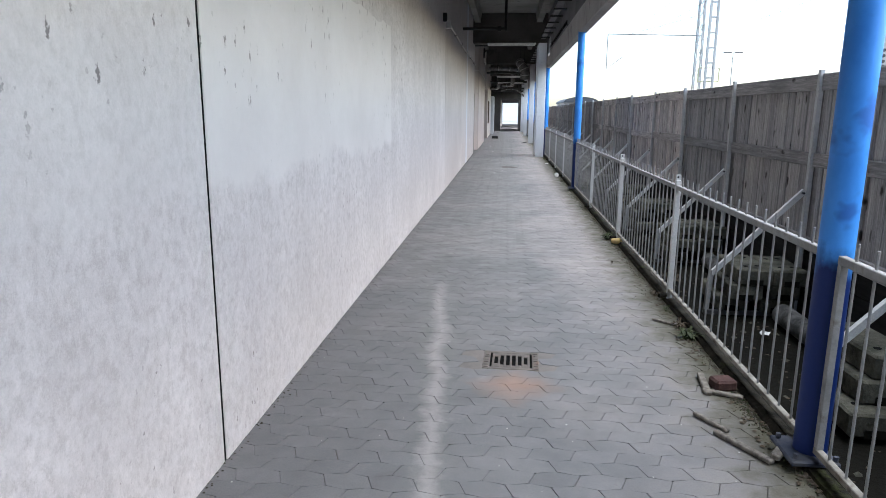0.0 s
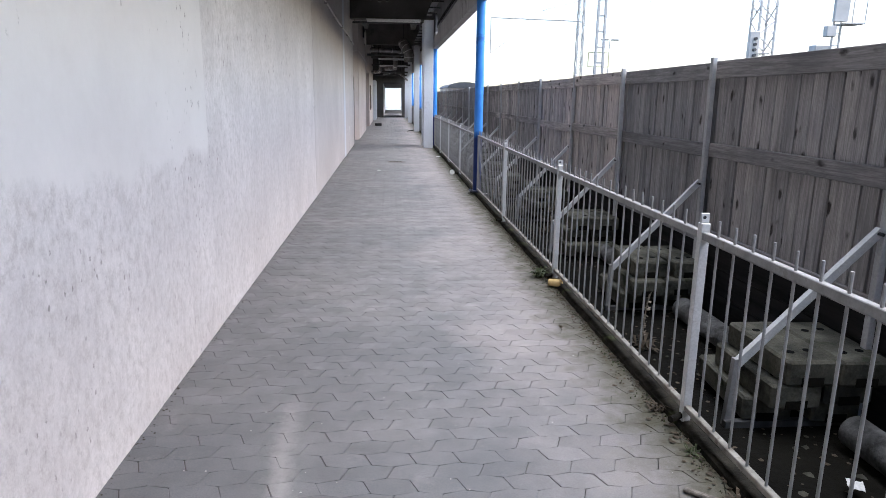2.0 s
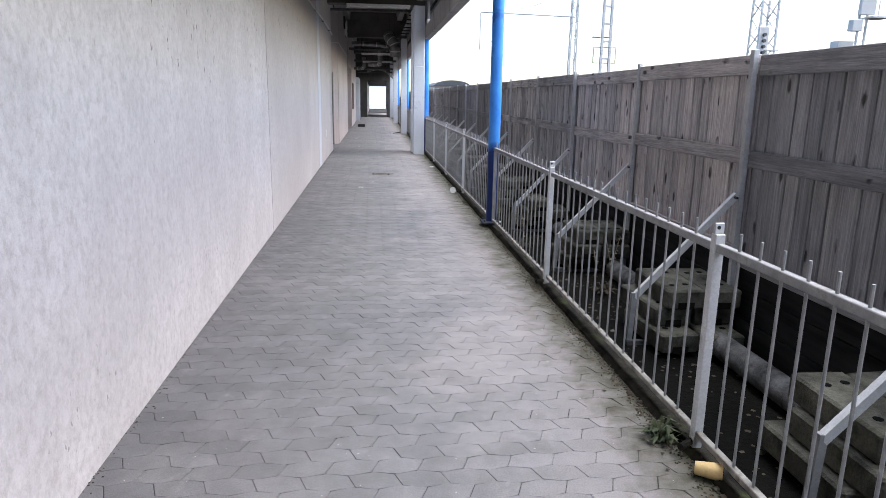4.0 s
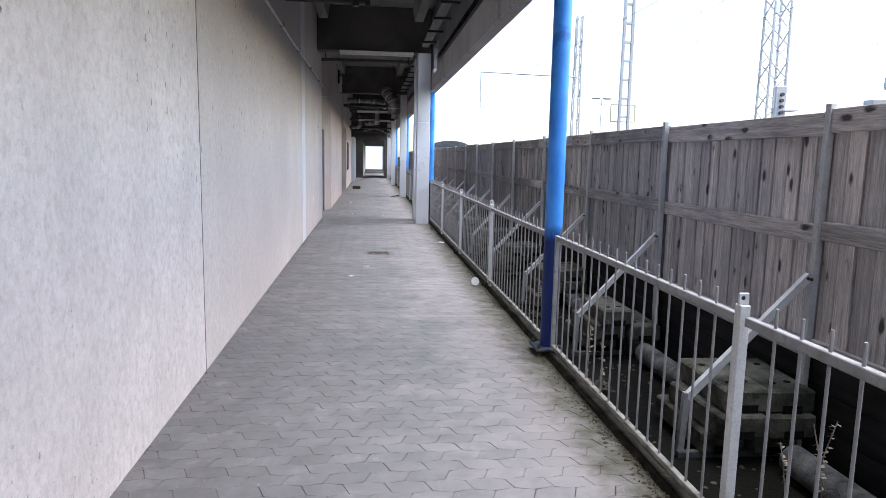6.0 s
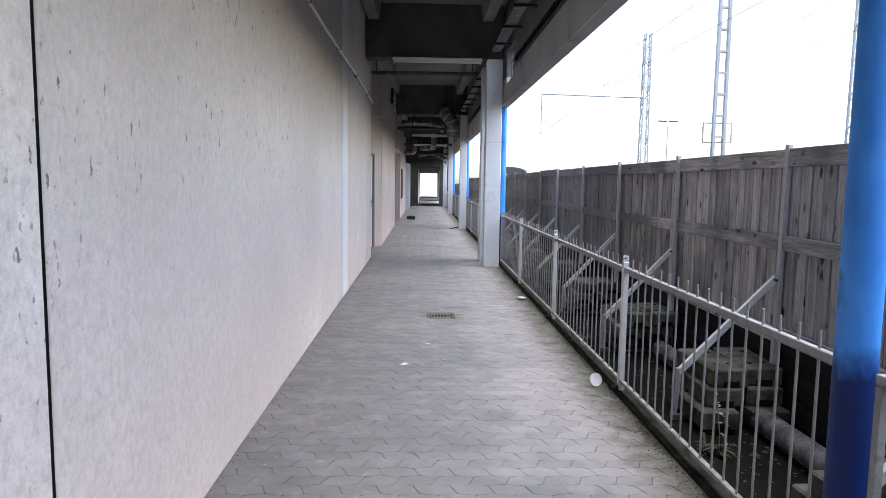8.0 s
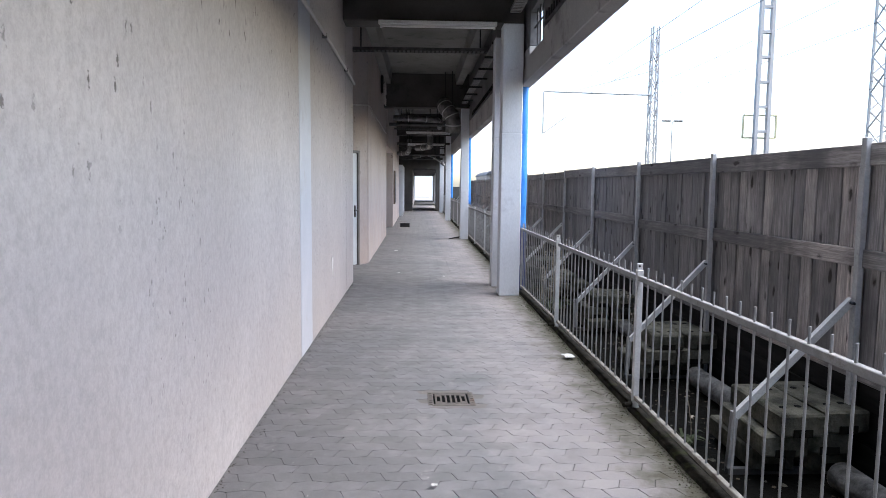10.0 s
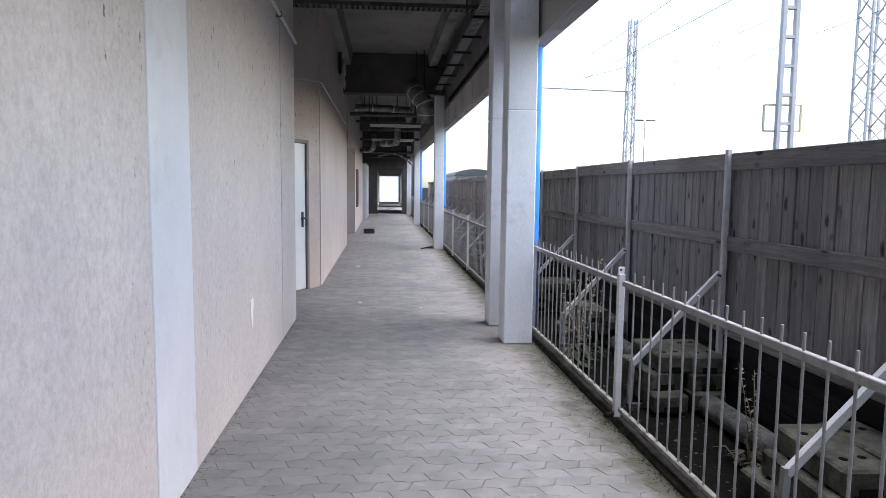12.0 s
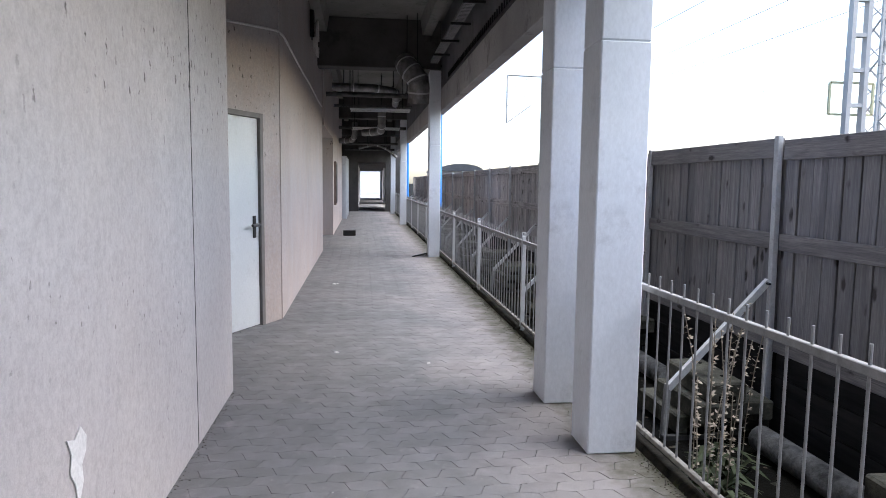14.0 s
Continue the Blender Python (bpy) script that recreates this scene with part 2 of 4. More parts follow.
# the third wall is tan, with the shade past the door put into its colour
WALL, WALL_PATCH, WALL_SHADED_TAN = wall_material(False), wall_material(True), wall_material(False, True)
PAVER, PAVER_FIELD = paver_material("paving_stone", True), paver_material("paving_stones_joined", False)
BOARD, BOARD_FIELD = board_material("weathered_board", True), board_material("weathered_boards_joined", False)
BOARD_RAIL = board_material("weathered_rail", True, 1)
BLUE = blue_material()
PLATE = simple("dirty_navy_paint", (0.02, 0.028, 0.06), (0.07, 0.075, 0.09), 14, 0.8, bump=0.3, spots=((0.10, 0.09, 0.075), 8, 0.7))
STRIP = simple("pale_filler_paint", (0.545, 0.575, 0.625), (0.62, 0.645, 0.69), 2.2, 0.7, bump=0.2, spots=((0.47, 0.46, 0.46), 5, 0.5), level=0.2)
SAND = simple("joint_sand", (0.03, 0.028, 0.027), (0.12, 0.112, 0.105), 5, 0.95, fine=120)
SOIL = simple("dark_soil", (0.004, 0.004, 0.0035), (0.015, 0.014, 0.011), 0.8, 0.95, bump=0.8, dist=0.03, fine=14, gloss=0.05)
DIRT = simple("brown_earth", (0.03, 0.026, 0.02), (0.085, 0.075, 0.058), 20, 0.95, gloss=0.1)
KERB = simple("mossy_kerb_concrete", (0.006, 0.0055, 0.0045), (0.038, 0.034, 0.026), 9, 0.92, bump=0.7, dist=0.01, fine=45, spots=((0.045, 0.052, 0.02), 5, 0.8), gloss=0.1)
GALV = simple("galvanised_steel", (0.19, 0.19, 0.188), (0.33, 0.33, 0.327), 9, 0.7, 0.1, 0.12, 0.001, fine=90, spots=((0.10, 0.075, 0.055), 9, 0.6))
GALV_FOUL = simple("dirty_galvanised_steel", (0.13, 0.118, 0.10), (0.34, 0.325, 0.29), 11, 0.8, 0.05, 0.3, 0.002, fine=70, spots=((0.07, 0.045, 0.03), 8, 0.85))
GALV_POST = simple("dull_galvanised_post", (0.34, 0.345, 0.345), (0.52, 0.525, 0.525), 5, 0.7, 0.1, 0.1, 0.001, fine=70, spots=((0.14, 0.12, 0.11), 6, 0.6))
GALV_DULL = simple("dull_galvanised_steel", (0.48, 0.485, 0.48), (0.62, 0.625, 0.62), 7, 0.6, 0.1, 0.1, 0.001, fine=90, spots=((0.16, 0.12, 0.09), 7, 0.6))
COLUMN = simple("pale_blue_grey_paint", (0.67, 0.70, 0.735), (0.77, 0.795, 0.825), 1.4, 0.6, bump=0.08, stretch=(1, 1, 0.5), spots=((0.40, 0.41, 0.43), 4, 0.4), level=0.25)
CONCRETE = simple("grey_concrete", (0.20, 0.195, 0.188), (0.34, 0.33, 0.32), 1.5, 0.9, bump=0.4, spots=((0.12, 0.115, 0.11), 3, 0.7))
DARK_CONCRETE = simple("dark_concrete", (0.06, 0.056, 0.053), (0.125, 0.118, 0.112), 0.9, 0.92, bump=0.3, spots=((0.03, 0.028, 0.026), 2.5, 0.6))
SLAB = simple("ceiling_concrete", (0.17, 0.17, 0.155), (0.27, 0.27, 0.25), 0.8, 0.9, bump=0.2, spots=((0.07, 0.07, 0.066), 2.2, 0.7))
FASCIA = simple("fascia_concrete", (0.33, 0.32, 0.31), (0.47, 0.46, 0.45), 0.9, 0.9, bump=0.3, spots=((0.12, 0.115, 0.11), 2, 0.7))
FASCIA_DARK = simple("dark_fascia_sheet", (0.10, 0.10, 0.105), (0.18, 0.18, 0.185), 1.2, 0.8, bump=0.15, spots=((0.05, 0.05, 0.05), 2, 0.6))
BLOCK = simple("ballast_concrete", (0.022, 0.022, 0.018), (0.155, 0.15, 0.118), 4.5, 0.93, bump=0.8, dist=0.01, spots=((0.035, 0.04, 0.022), 6, 0.85), rnd=True, gloss=0.15, level=0.8)
FOOT_BEAM = simple("dark_weathered_concrete", (0.035, 0.035, 0.034), (0.20, 0.20, 0.195), 7, 0.93, bump=0.8, dist=0.01, spots=((0.03, 0.03, 0.026), 5, 0.8), rnd=True, gloss=0.15, level=0.8)
VOID = simple("matt_black", (0.004, 0.004, 0.004), (0.008, 0.008, 0.008), 5, 0.95, gloss=0.05)
DARK_STEEL = simple("dusty_dark_steel", (0.05, 0.05, 0.05), (0.115, 0.113, 0.11), 8, 0.7, 0.2, 0.1, 0.001)
BLACK = simple("black_metal", (0.012, 0.012, 0.013), (0.03, 0.03, 0.032), 6, 0.5, 0.3, 0.1, 0.001)
PLASTIC = simple("black_plastic", (0.015, 0.015, 0.016), (0.03, 0.03, 0.03), 6, 0.35, bump=0.03)
DOOR = simple("pale_grey_door_paint", (0.62, 0.67, 0.69), (0.69, 0.73, 0.745), 1.5, 0.45, bump=0.04, spots=((0.45, 0.47, 0.47), 5, 0.35), level=0.2)
FRAME = simple("grey_steel_frame", (0.13, 0.125, 0.115), (0.20, 0.19, 0.18), 4, 0.6, bump=0.1)
TAN = simple("tan_shutter_paint", (0.33, 0.29, 0.255), (0.42, 0.375, 0.33), 2, 0.75, bump=0.15)
IRON = simple("cast_iron", (0.10, 0.09, 0.083), (0.19, 0.17, 0.155), 20, 0.8, 0.15, 0.3, 0.002, spots=((0.15, 0.085, 0.055), 9, 0.8))
CONDUIT = simple("pale_conduit_plastic", (0.58, 0.56, 0.54), (0.68, 0.66, 0.63), 3, 0.6, bump=0.05)
WHITE = simple("white_enamel", (0.66, 0.67, 0.66), (0.76, 0.77, 0.76), 3, 0.5, bump=0.04, spots=((0.5, 0.48, 0.45), 6, 0.4))
TUBE = simple("opal_plastic", (0.70, 0.70, 0.68), (0.78, 0.78, 0.76), 3, 0.4, bump=0.02)
FOIL = simple("pipe_foil", (0.12, 0.117, 0.112), (0.30, 0.295, 0.288), 8, 0.5, 0.5, 0.5, 0.006, fine=25)
# mast steel lightened, the bright sky's haze put into its colour
MAST = simple("hazed_mast_steel", (0.43, 0.415, 0.395), (0.54, 0.52, 0.50), 1.2, 0.7, 0.1, 0.05, 0.002)
SIGN_YELLOW = simple("dull_yellow_enamel", (0.50, 0.47, 0.28), (0.58, 0.54, 0.34), 2, 0.6, bump=0.03)
PAPER = simple("white_paper", (0.70, 0.70, 0.68), (0.80, 0.80, 0.78), 12, 0.85, bump=0.2)
CUP = simple("yellow_card", (0.60, 0.42, 0.17), (0.70, 0.52, 0.24), 9, 0.7, bump=0.1)
WOOD = simple("splintered_wood", (0.10, 0.088, 0.075), (0.27, 0.245, 0.21), 9, 0.9, bump=0.6, stretch=(4, 4, 0.4), rnd=True)
LEAF_DRY = simple("dry_leaf", (0.035, 0.027, 0.018), (0.105, 0.08, 0.052), 12, 0.9, bump=0.2)
STRAW = simple("dry_stalk", (0.20, 0.165, 0.12), (0.36, 0.31, 0.24), 12, 0.9, bump=0.2)
LEAF_GREEN = simple("dull_green_leaf", (0.028, 0.04, 0.016), (0.075, 0.09, 0.04), 12, 0.85, bump=0.2)
GRIT = simple("pale_grit", (0.40, 0.39, 0.37), (0.62, 0.61, 0.59), 14, 0.9, bump=0.2)
RENDERWHITE = simple("white_render", (0.70, 0.70, 0.69), (0.80, 0.80, 0.79), 0.5, 0.85, bump=0.1)
ROOF_DARK = simple("dark_roof_sheet", (0.05, 0.052, 0.055), (0.10, 0.10, 0.105), 0.6, 0.7, bump=0.1)
RUSTSTAIN = simple("rusty_mortar", (0.13, 0.122, 0.118), (0.20, 0.182, 0.17), 5, 0.9, bump=0.3)


# ---- building helpers ----
def mesh_of(bm, name, mat):
    me = bpy.data.meshes.new(name)
    bm.to_mesh(me)
    bm.free()
    me.materials.append(mat)
    return me


def part(name, bm, mat, parent=None, label="", smooth=False):
    """Link a bmesh as one mesh object, under its parent if it has one."""
    me = mesh_of(bm, name, mat)
    if smooth:
        me.shade_smooth()
        me.set_sharp_from_angle(angle=radians(35))
    ob = new(name, me)
    ob.parent = parent
    if label:
        ob["label"] = label
    return ob


def thing(name, at, label, category, group="", kind=""):
    ob = new(name)
    ob.location = at
    ob.empty_display_size = 0.1
    return tagged(ob, label, category, group, kind)


def box(bm, x0, x1, y0, y1, z0, z1, bevel=0.0, m=None):
    g = bmesh.ops.create_cube(bm, size=1)["verts"]
    for v in g:
        v.co = Vector((x0 + (v.co.x + 0.5) * (x1 - x0), y0 + (v.co.y + 0.5) * (y1 - y0), z0 + (v.co.z + 0.5) * (z1 - z0)))
    if bevel:
        es = list({e for v in g for e in v.link_edges})
        r = bmesh.ops.bevel(bm, geom=es, offset=bevel, segments=1, affect='EDGES', profile=0.5)
        g = list(set(r["verts"]) | {v for v in g if v.is_valid})
    if m is not None:
        bmesh.ops.transform(bm, matrix=m, verts=[v for v in g if v.is_valid])
    return bm


def boxed(*a, **k):
    return box(bmesh.new(), *a, **k)


def rod(bm, p, q, r, seg=8, r2=None):
    """A capped round bar from p to q."""
    p, q = Vector(p), Vector(q)
    d = q - p
    m = Matrix.Translation((p + q) / 2) @ d.to_track_quat('Z', 'Y').to_matrix().to_4x4()
    bmesh.ops.create_cone(bm, cap_ends=True, segments=seg, radius1=r, radius2=r if r2 is None else r2, depth=d.length, matrix=m)
    return bm


def beam(bm, p, q, w, h, up=(0, 0, 1)):
    """A square bar from p to q, w across and h deep."""
    p, q = Vector(p), Vector(q)
    d = (q - p).normalized()
    s = d.cross(Vector(up))
    s = s.normalized() if s.length > 1e-4 else Vector((1, 0, 0))
    u = s.cross(d)
    m = Matrix((s, d, u)).transposed().to_4x4()
    m.translation = (p + q) / 2
    L = (q - p).length
    return box(bm, -w / 2, w / 2, -L / 2, L / 2, -h / 2, h / 2, 0, m)


def tube(bm, pts, r, seg=8):
    """A pipe along a run of points, with round joints."""
    pts = [Vector(p) for p in pts]
    rings = []
    for i, p in enumerate(pts):
        d = (pts[min(i + 1, len(pts) - 1)] - pts[max(i - 1, 0)]).normalized()
        m = d.to_track_quat('Z', 'Y').to_matrix()
        rings.append([bm.verts.new(p + m @ Vector((r * math.cos(a), r * math.sin(a), 0))) for a in (2 * math.pi * k / seg for k in range(seg))])
    for a, b in zip(rings, rings[1:]):
        for k in range(seg):
            bm.faces.new((a[k], a[(k + 1) % seg], b[(k + 1) % seg], b[k]))
    bm.faces.new(rings[0][::-1])
    bm.faces.new(rings[-1])
    return bm


def profile(bm, pts, y0, y1):
    """Sweep an outline of (x, z) points from y0 to y1."""
    a = [bm.verts.new((x, y0, z)) for x, z in pts]
    b = [bm.verts.new((x, y1, z)) for x, z in pts]
    n = len(pts)
    for k in range(n):
        bm.faces.new((a[k], a[(k + 1) % n], b[(k + 1) % n], b[k]))
    bm.faces.new(a[::-1])
    bm.faces.new(b)
    bmesh.ops.recalc_face_normals(bm, faces=bm.faces)
    return bm


def structure(name, bm, mat, label, category, smooth=False):
    return tagged(part(name, bm, mat, None, "", smooth), label, category, "", "structure")


rng = random.Random(7)

# ---- setting: ground, floor bed, walls, ceiling ----
WX, KX = -1.13, 1.30           # face of the wall, edge of the paving
END = 52.7                     # far portal of the covered walk
GROUND_Z = -0.18
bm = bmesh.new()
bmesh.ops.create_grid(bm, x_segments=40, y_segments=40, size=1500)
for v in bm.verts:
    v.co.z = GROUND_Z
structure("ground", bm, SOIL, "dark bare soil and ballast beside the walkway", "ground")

floor = structure("floor", boxed(-2.6, KX, -9.0, 82.0, -0.30, -0.0056), SAND, "grey interlocking concrete paving with sandy joints", "paving")



def wall_out(y):
    """How far the wall stands out: it runs slightly askew to the paving."""
    if y < 2.5:
        return 0.006 * (y + 9.0) / 11.5
    return 0.008 + 0.0009 * (y - 2.5) if y < 12.5 else 0.017 * max(0.0, (18.0 - y) / 5.5)


wall_left = thing("wall_left", (0, 0, 0), "rough whitish rendered concrete wall with open vertical joints", "wall", "", "structure")
part("wall_core", boxed(-1.40, -1.22, -9.0, 23.62, -0.28, 4.55), DARK_CONCRETE, wall_left)
for y0, y1, mat in ((-9.0, 2.482, WALL_PATCH), (2.494, 12.438, WALL_PATCH), (12.450, 19.10, WALL), (19.68, 22.684, WALL), (22.696, 23.67, WALL)):
    bm = boxed(-1.22, WX, y0, y1, -0.02, 4.55, 0.006)
    for v in bm.verts:
        v.co.x += wall_out(v.co.y)
    part("wall_panel", bm, mat, wall_left)
for y in (2.482, 12.438, 22.684):
    part("joint_seal", boxed(-1.22, WX - 0.0015 + wall_out(y), y - 0.001, y + 0.013, -0.02, 4.55), VOID, wall_left, "black joint between wall panels")
part("filler_strip", boxed(-1.22, WX + 0.004, 19.1, 19.68, -0.02, 4.55, 0.004), STRIP, wall_left, "pale smooth filler strip between wall panels")
chip = bmesh.new()
edge = [chip.verts.new((0, 1.4 * a, 1.15 * b)) for a, b in ((-0.05, 0.09), (-0.01, 0.075), (0.02, 0.10), (0.05, 0.06), (0.045, 0.02), (0.02, -0.01), (0.025, -0.06), (-0.005, -0.12), (-0.015, -0.05), (-0.04, -0.01), (-0.03, 0.04))]
bmesh.ops.recalc_face_normals(chip, faces=[chip.faces.new(edge)])
bmesh.ops.solidify(chip, geom=chip.faces[:], thickness=0.003)
bmesh.ops.recalc_face_normals(chip, faces=chip.faces)
part("bare_patch", chip, RENDERWHITE, wall_left, "pale bare patch where the render has flaked").location = (WX + 0.003, 21.16, 0.56)
# the return at the corner and the splayed wall with the door
part("return_wall", boxed(-2.75, -1.40, 23.40, 23.62, -0.28, 4.55), WALL, wall_left)
P0, P1 = Vector((-1.09, 26.12)), Vector((-2.45, 23.45))
SPL = (P1 - P0).normalized()
SPN = Vector((-SPL.y, SPL.x))
if SPN.x < 0:
    SPN = -SPN


def splayed(s, n, z):
    """A place on the splayed wall: s along it from its near corner, n out of it."""
    q = P0 + SPL * s + SPN * n
    return Vector((q.x, q.y, z))


def splay_box(s0, s1, n0, n1, z0, z1, bevel=0.0):
    b = boxed(s0, s1, n0, n1, z0, z1, bevel)
    for v in b.verts:
        v.co = splayed(v.co.x, v.co.y, v.co.z)
    bmesh.ops.recalc_face_normals(b, faces=b.faces)
    return b


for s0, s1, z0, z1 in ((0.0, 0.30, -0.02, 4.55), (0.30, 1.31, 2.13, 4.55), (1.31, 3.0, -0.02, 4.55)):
    part("splayed_wall", splay_box(s0, s1, -0.25, 0, z0, z1), WALL_SHADED_TAN, wall_left)
FAR_X0, FAR_X1 = -1.09, -1.05
part("wall_panel", boxed(-1.35, FAR_X0 + 0.01, 26.12, 33.3, -0.02, 4.55), WALL_SHADED_TAN, wall_left)
part("wall_panel", boxed(-1.75, -1.45, 33.3, 37.5, -0.02, 4.55), TAN, wall_left, "tan recessed bay")
part("wall_panel", boxed(-1.45, FAR_X1, 33.3, 37.5, 2.66, 4.55), WALL_SHADED_TAN, wall_left)
part("wall_panel", boxed(-1.75, FAR_X1, 37.5, 45.2, -0.02, 4.55), WALL_SHADED_TAN, wall_left)
# dark set-back panel stands in for the shade inside the open doorways
part("wall_panel", boxed(-1.75, -1.35, 45.2, END, -0.02, 4.55), DARK_CONCRETE, wall_left)
part("wall_panel", boxed(-1.75, -1.35, 33.2, 33.3, -0.02, 4.55), WALL, wall_left)

# unseen wall added to shut the walkway behind the start
structure("wall_behind", boxed(-2.6, 1.6, -9.3, -9.0, -0.28, 4.6), WALL, "plain unseen wall added behind the start to close the walkway", "wall")
structure("ceiling", boxed(-2.8, 1.44, -9.3, 70.0, 4.555, 4.72), SLAB, "stained grey concrete slab ceiling", "ceiling")
for x0, x1 in ((-1.12, -0.86), (0.86, 1.12)):
    bm = profile(bmesh.new(), [(x0 + 0.04, 4.27), (x1 - 0.04, 4.27), (x1, 4.552), (x0, 4.552)], -9, END)
    structure("ceiling_rib", bm, SLAB, "tapered concrete rib of the ceiling slab", "ceiling rib")
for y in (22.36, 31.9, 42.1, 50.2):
    structure("ceiling_beam", boxed(-1.60 if y > 23 else WX, 1.26, y, y + 0.38, 3.64, 4.553, 0.012), DARK_CONCRETE, "deep dark concrete cross beam", "beam")

# fascia on the open side, with a slot beside the column
fascia = thing("fascia", (0, 0, 0), "grey concrete fascia beam along the open side", "fascia", "", "structure")
for y0, y1, z0, z1 in ((-9.0, 21.15, 2.88, 3.30), (21.15, 22.1, 2.88, 3.19), (22.1, END, 2.88, 3.30)):
    part("fascia_panel", boxed(1.29, 1.44, y0, y1, z0, z1, 0.008), FASCIA, fascia)
for y0, y1, z0, z1 in ((-9.0, 21.15, 3.301, 4.552), (21.15, 22.1, 3.72, 4.552), (22.1, END, 3.301, 4.552)):
    part("upper_panel", boxed(1.293, 1.44, y0, y1, z0, z1, 0.008), FASCIA_DARK, fascia, "dark sheet above the concrete edge")

# the kerb's lip is broken and lumpy along its length
kb = bmesh.new()
section = [(1.296, -0.2), (1.294, 0.0), (1.300, 0.020), (1.318, 0.030), (1.345, 0.030), (1.372, 0.026), (1.385, 0.008), (1.39, -0.25)]
before = None
for step in range(1381):
    y = -9.0 + 0.05 * step
    ring = []
    for n_, (px, pz) in enumerate(section):
        lump = 0.0 if n_ in (0, 7) else 1.0
        a = noise.noise((px * 9, y * 3.1, n_ * 0.7)) * 0.009 + noise.noise((px * 30, y * 14.0, n_ * 1.9)) * 0.006
        b = noise.noise((px * 9 + 5, y * 2.3, n_ * 0.9)) * 0.010 + noise.noise((px * 30, y * 17.0, n_ * 2.3 + 8)) * 0.006
        ring.append(kb.verts.new((px + a * lump * 0.7, y, pz + b * lump)))
    if before:
        for p, q in zip(range(7), range(1, 8)):
            kb.faces.new((before[p], before[q], ring[q], ring[p]))
    before = ring
bmesh.ops.recalc_face_normals(kb, faces=kb.faces)
kerb = structure("kerb", kb, KERB, "dark damp mossy concrete kerb under the railing", "kerb", True)

# far end: portal, dark passage, bright yard
portal = thing("portal", (0, END, 0), "dark portal at the far end of the walk", "portal", "", "structure")
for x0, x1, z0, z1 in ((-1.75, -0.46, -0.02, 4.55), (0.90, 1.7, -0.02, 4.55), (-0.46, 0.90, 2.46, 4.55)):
    part("portal_wall", boxed(x0, x1, 0, 0.35, z0, z1), DARK_CONCRETE, portal)
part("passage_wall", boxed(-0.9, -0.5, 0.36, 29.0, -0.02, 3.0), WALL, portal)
# wall split by added gaps so that light reaches the passage floor
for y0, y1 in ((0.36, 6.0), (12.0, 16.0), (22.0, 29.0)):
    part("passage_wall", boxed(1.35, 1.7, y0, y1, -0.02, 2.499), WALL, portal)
part("passage_roof", boxed(-0.9, 1.7, 0.36, 29.0, 2.5, 3.0), DARK_CONCRETE, portal)
part("passage_post", boxed(1.20, 1.40, 8.0, 8.2, -0.02, 2.5), COLUMN, portal)
part("passage_post", boxed(1.20, 1.40, 13.6, 13.8, -0.02, 2.5), COLUMN, portal)
# white wall added in place of the bright glare seen through the passage
yard = thing("yard_wall", (0, 104, 0), "white wall added to fill the far opening with brightness", "wall")
part("facade", boxed(-10, 3.2, 0, 0.4, -0.2, 2.9), RENDERWHITE, yard)
part("coping", boxed(-10, 3.2, -0.05, 0.45, 2.9, 2.97, 0.01), CONCRETE, yard)
structure("pavement", boxed(-14, 4, 82.01, 103.9, -0.3, -0.02), CONCRETE, "pale concrete yard beyond the passage", "yard")


# ---- columns and blue posts ----
def column(x0, x1, y0, y1, label):
    c = thing("steel_column", ((x0 + x1) / 2, (y0 + y1) / 2, 0), label, "column", "columns along the open side")
    w, d = (x1 - x0) / 2, (y1 - y0) / 2
    part("shaft", boxed(-w, w, -d, d, 0.0, 2.205, 0.008), COLUMN, c)
    part("upper_shaft", boxed(-w + 0.002, w - 0.002, -d + 0.002, d - 0.002, 2.2055, 3.64, 0.008), COLUMN, c)
    return c


column(0.985, 1.262, 22.36, 22.64, "pale blue-grey boxed column standing on the paving")
column(0.975, 1.215, 23.20, 23.48, "pale blue-grey boxed column behind the expansion joint")
column(1.06, 1.285, 32.0, 32.28, "pale blue-grey boxed column standing on the paving")
column(1.06, 1.285, 42.2, 42.48, "pale blue-grey boxed column standing on the paving")
column(1.06, 1.285, 50.3, 50.58, "pale blue-grey boxed column standing on the paving")


def blue_post():
    p = thing("blue_post", (1.345, 2.75, 0), "round blue painted steel post on a base plate", "post", "blue posts on the kerb")
    part("shaft", rod(bmesh.new(), (0, 0, 0.03), (0, 0, 2.9), 0.066, 28), BLUE, p, "", True)
    bm = boxed(-0.12, 0.075, -0.12, 0.12, 0.034, 0.058, 0.006)
    plate = part("base_plate", bm, PLATE, p, "dirty dark base plate")
    for dx, dy in ((-0.095, -0.09), (-0.095, 0.09), (0.06, -0.1), (0.06, 0.1)):
        part("bolt", rod(bmesh.new(), (dx, dy, 0.06), (dx, dy, 0.08), 0.011, 6), PLATE, plate)
    return p


post0 = blue_post()
for y in (12.76, 22.82, 32.8, 42.8):
    copy_thing(post0, Matrix.Translation((1.345, y, 0)))


# ---- railing ----
RX = 1.335


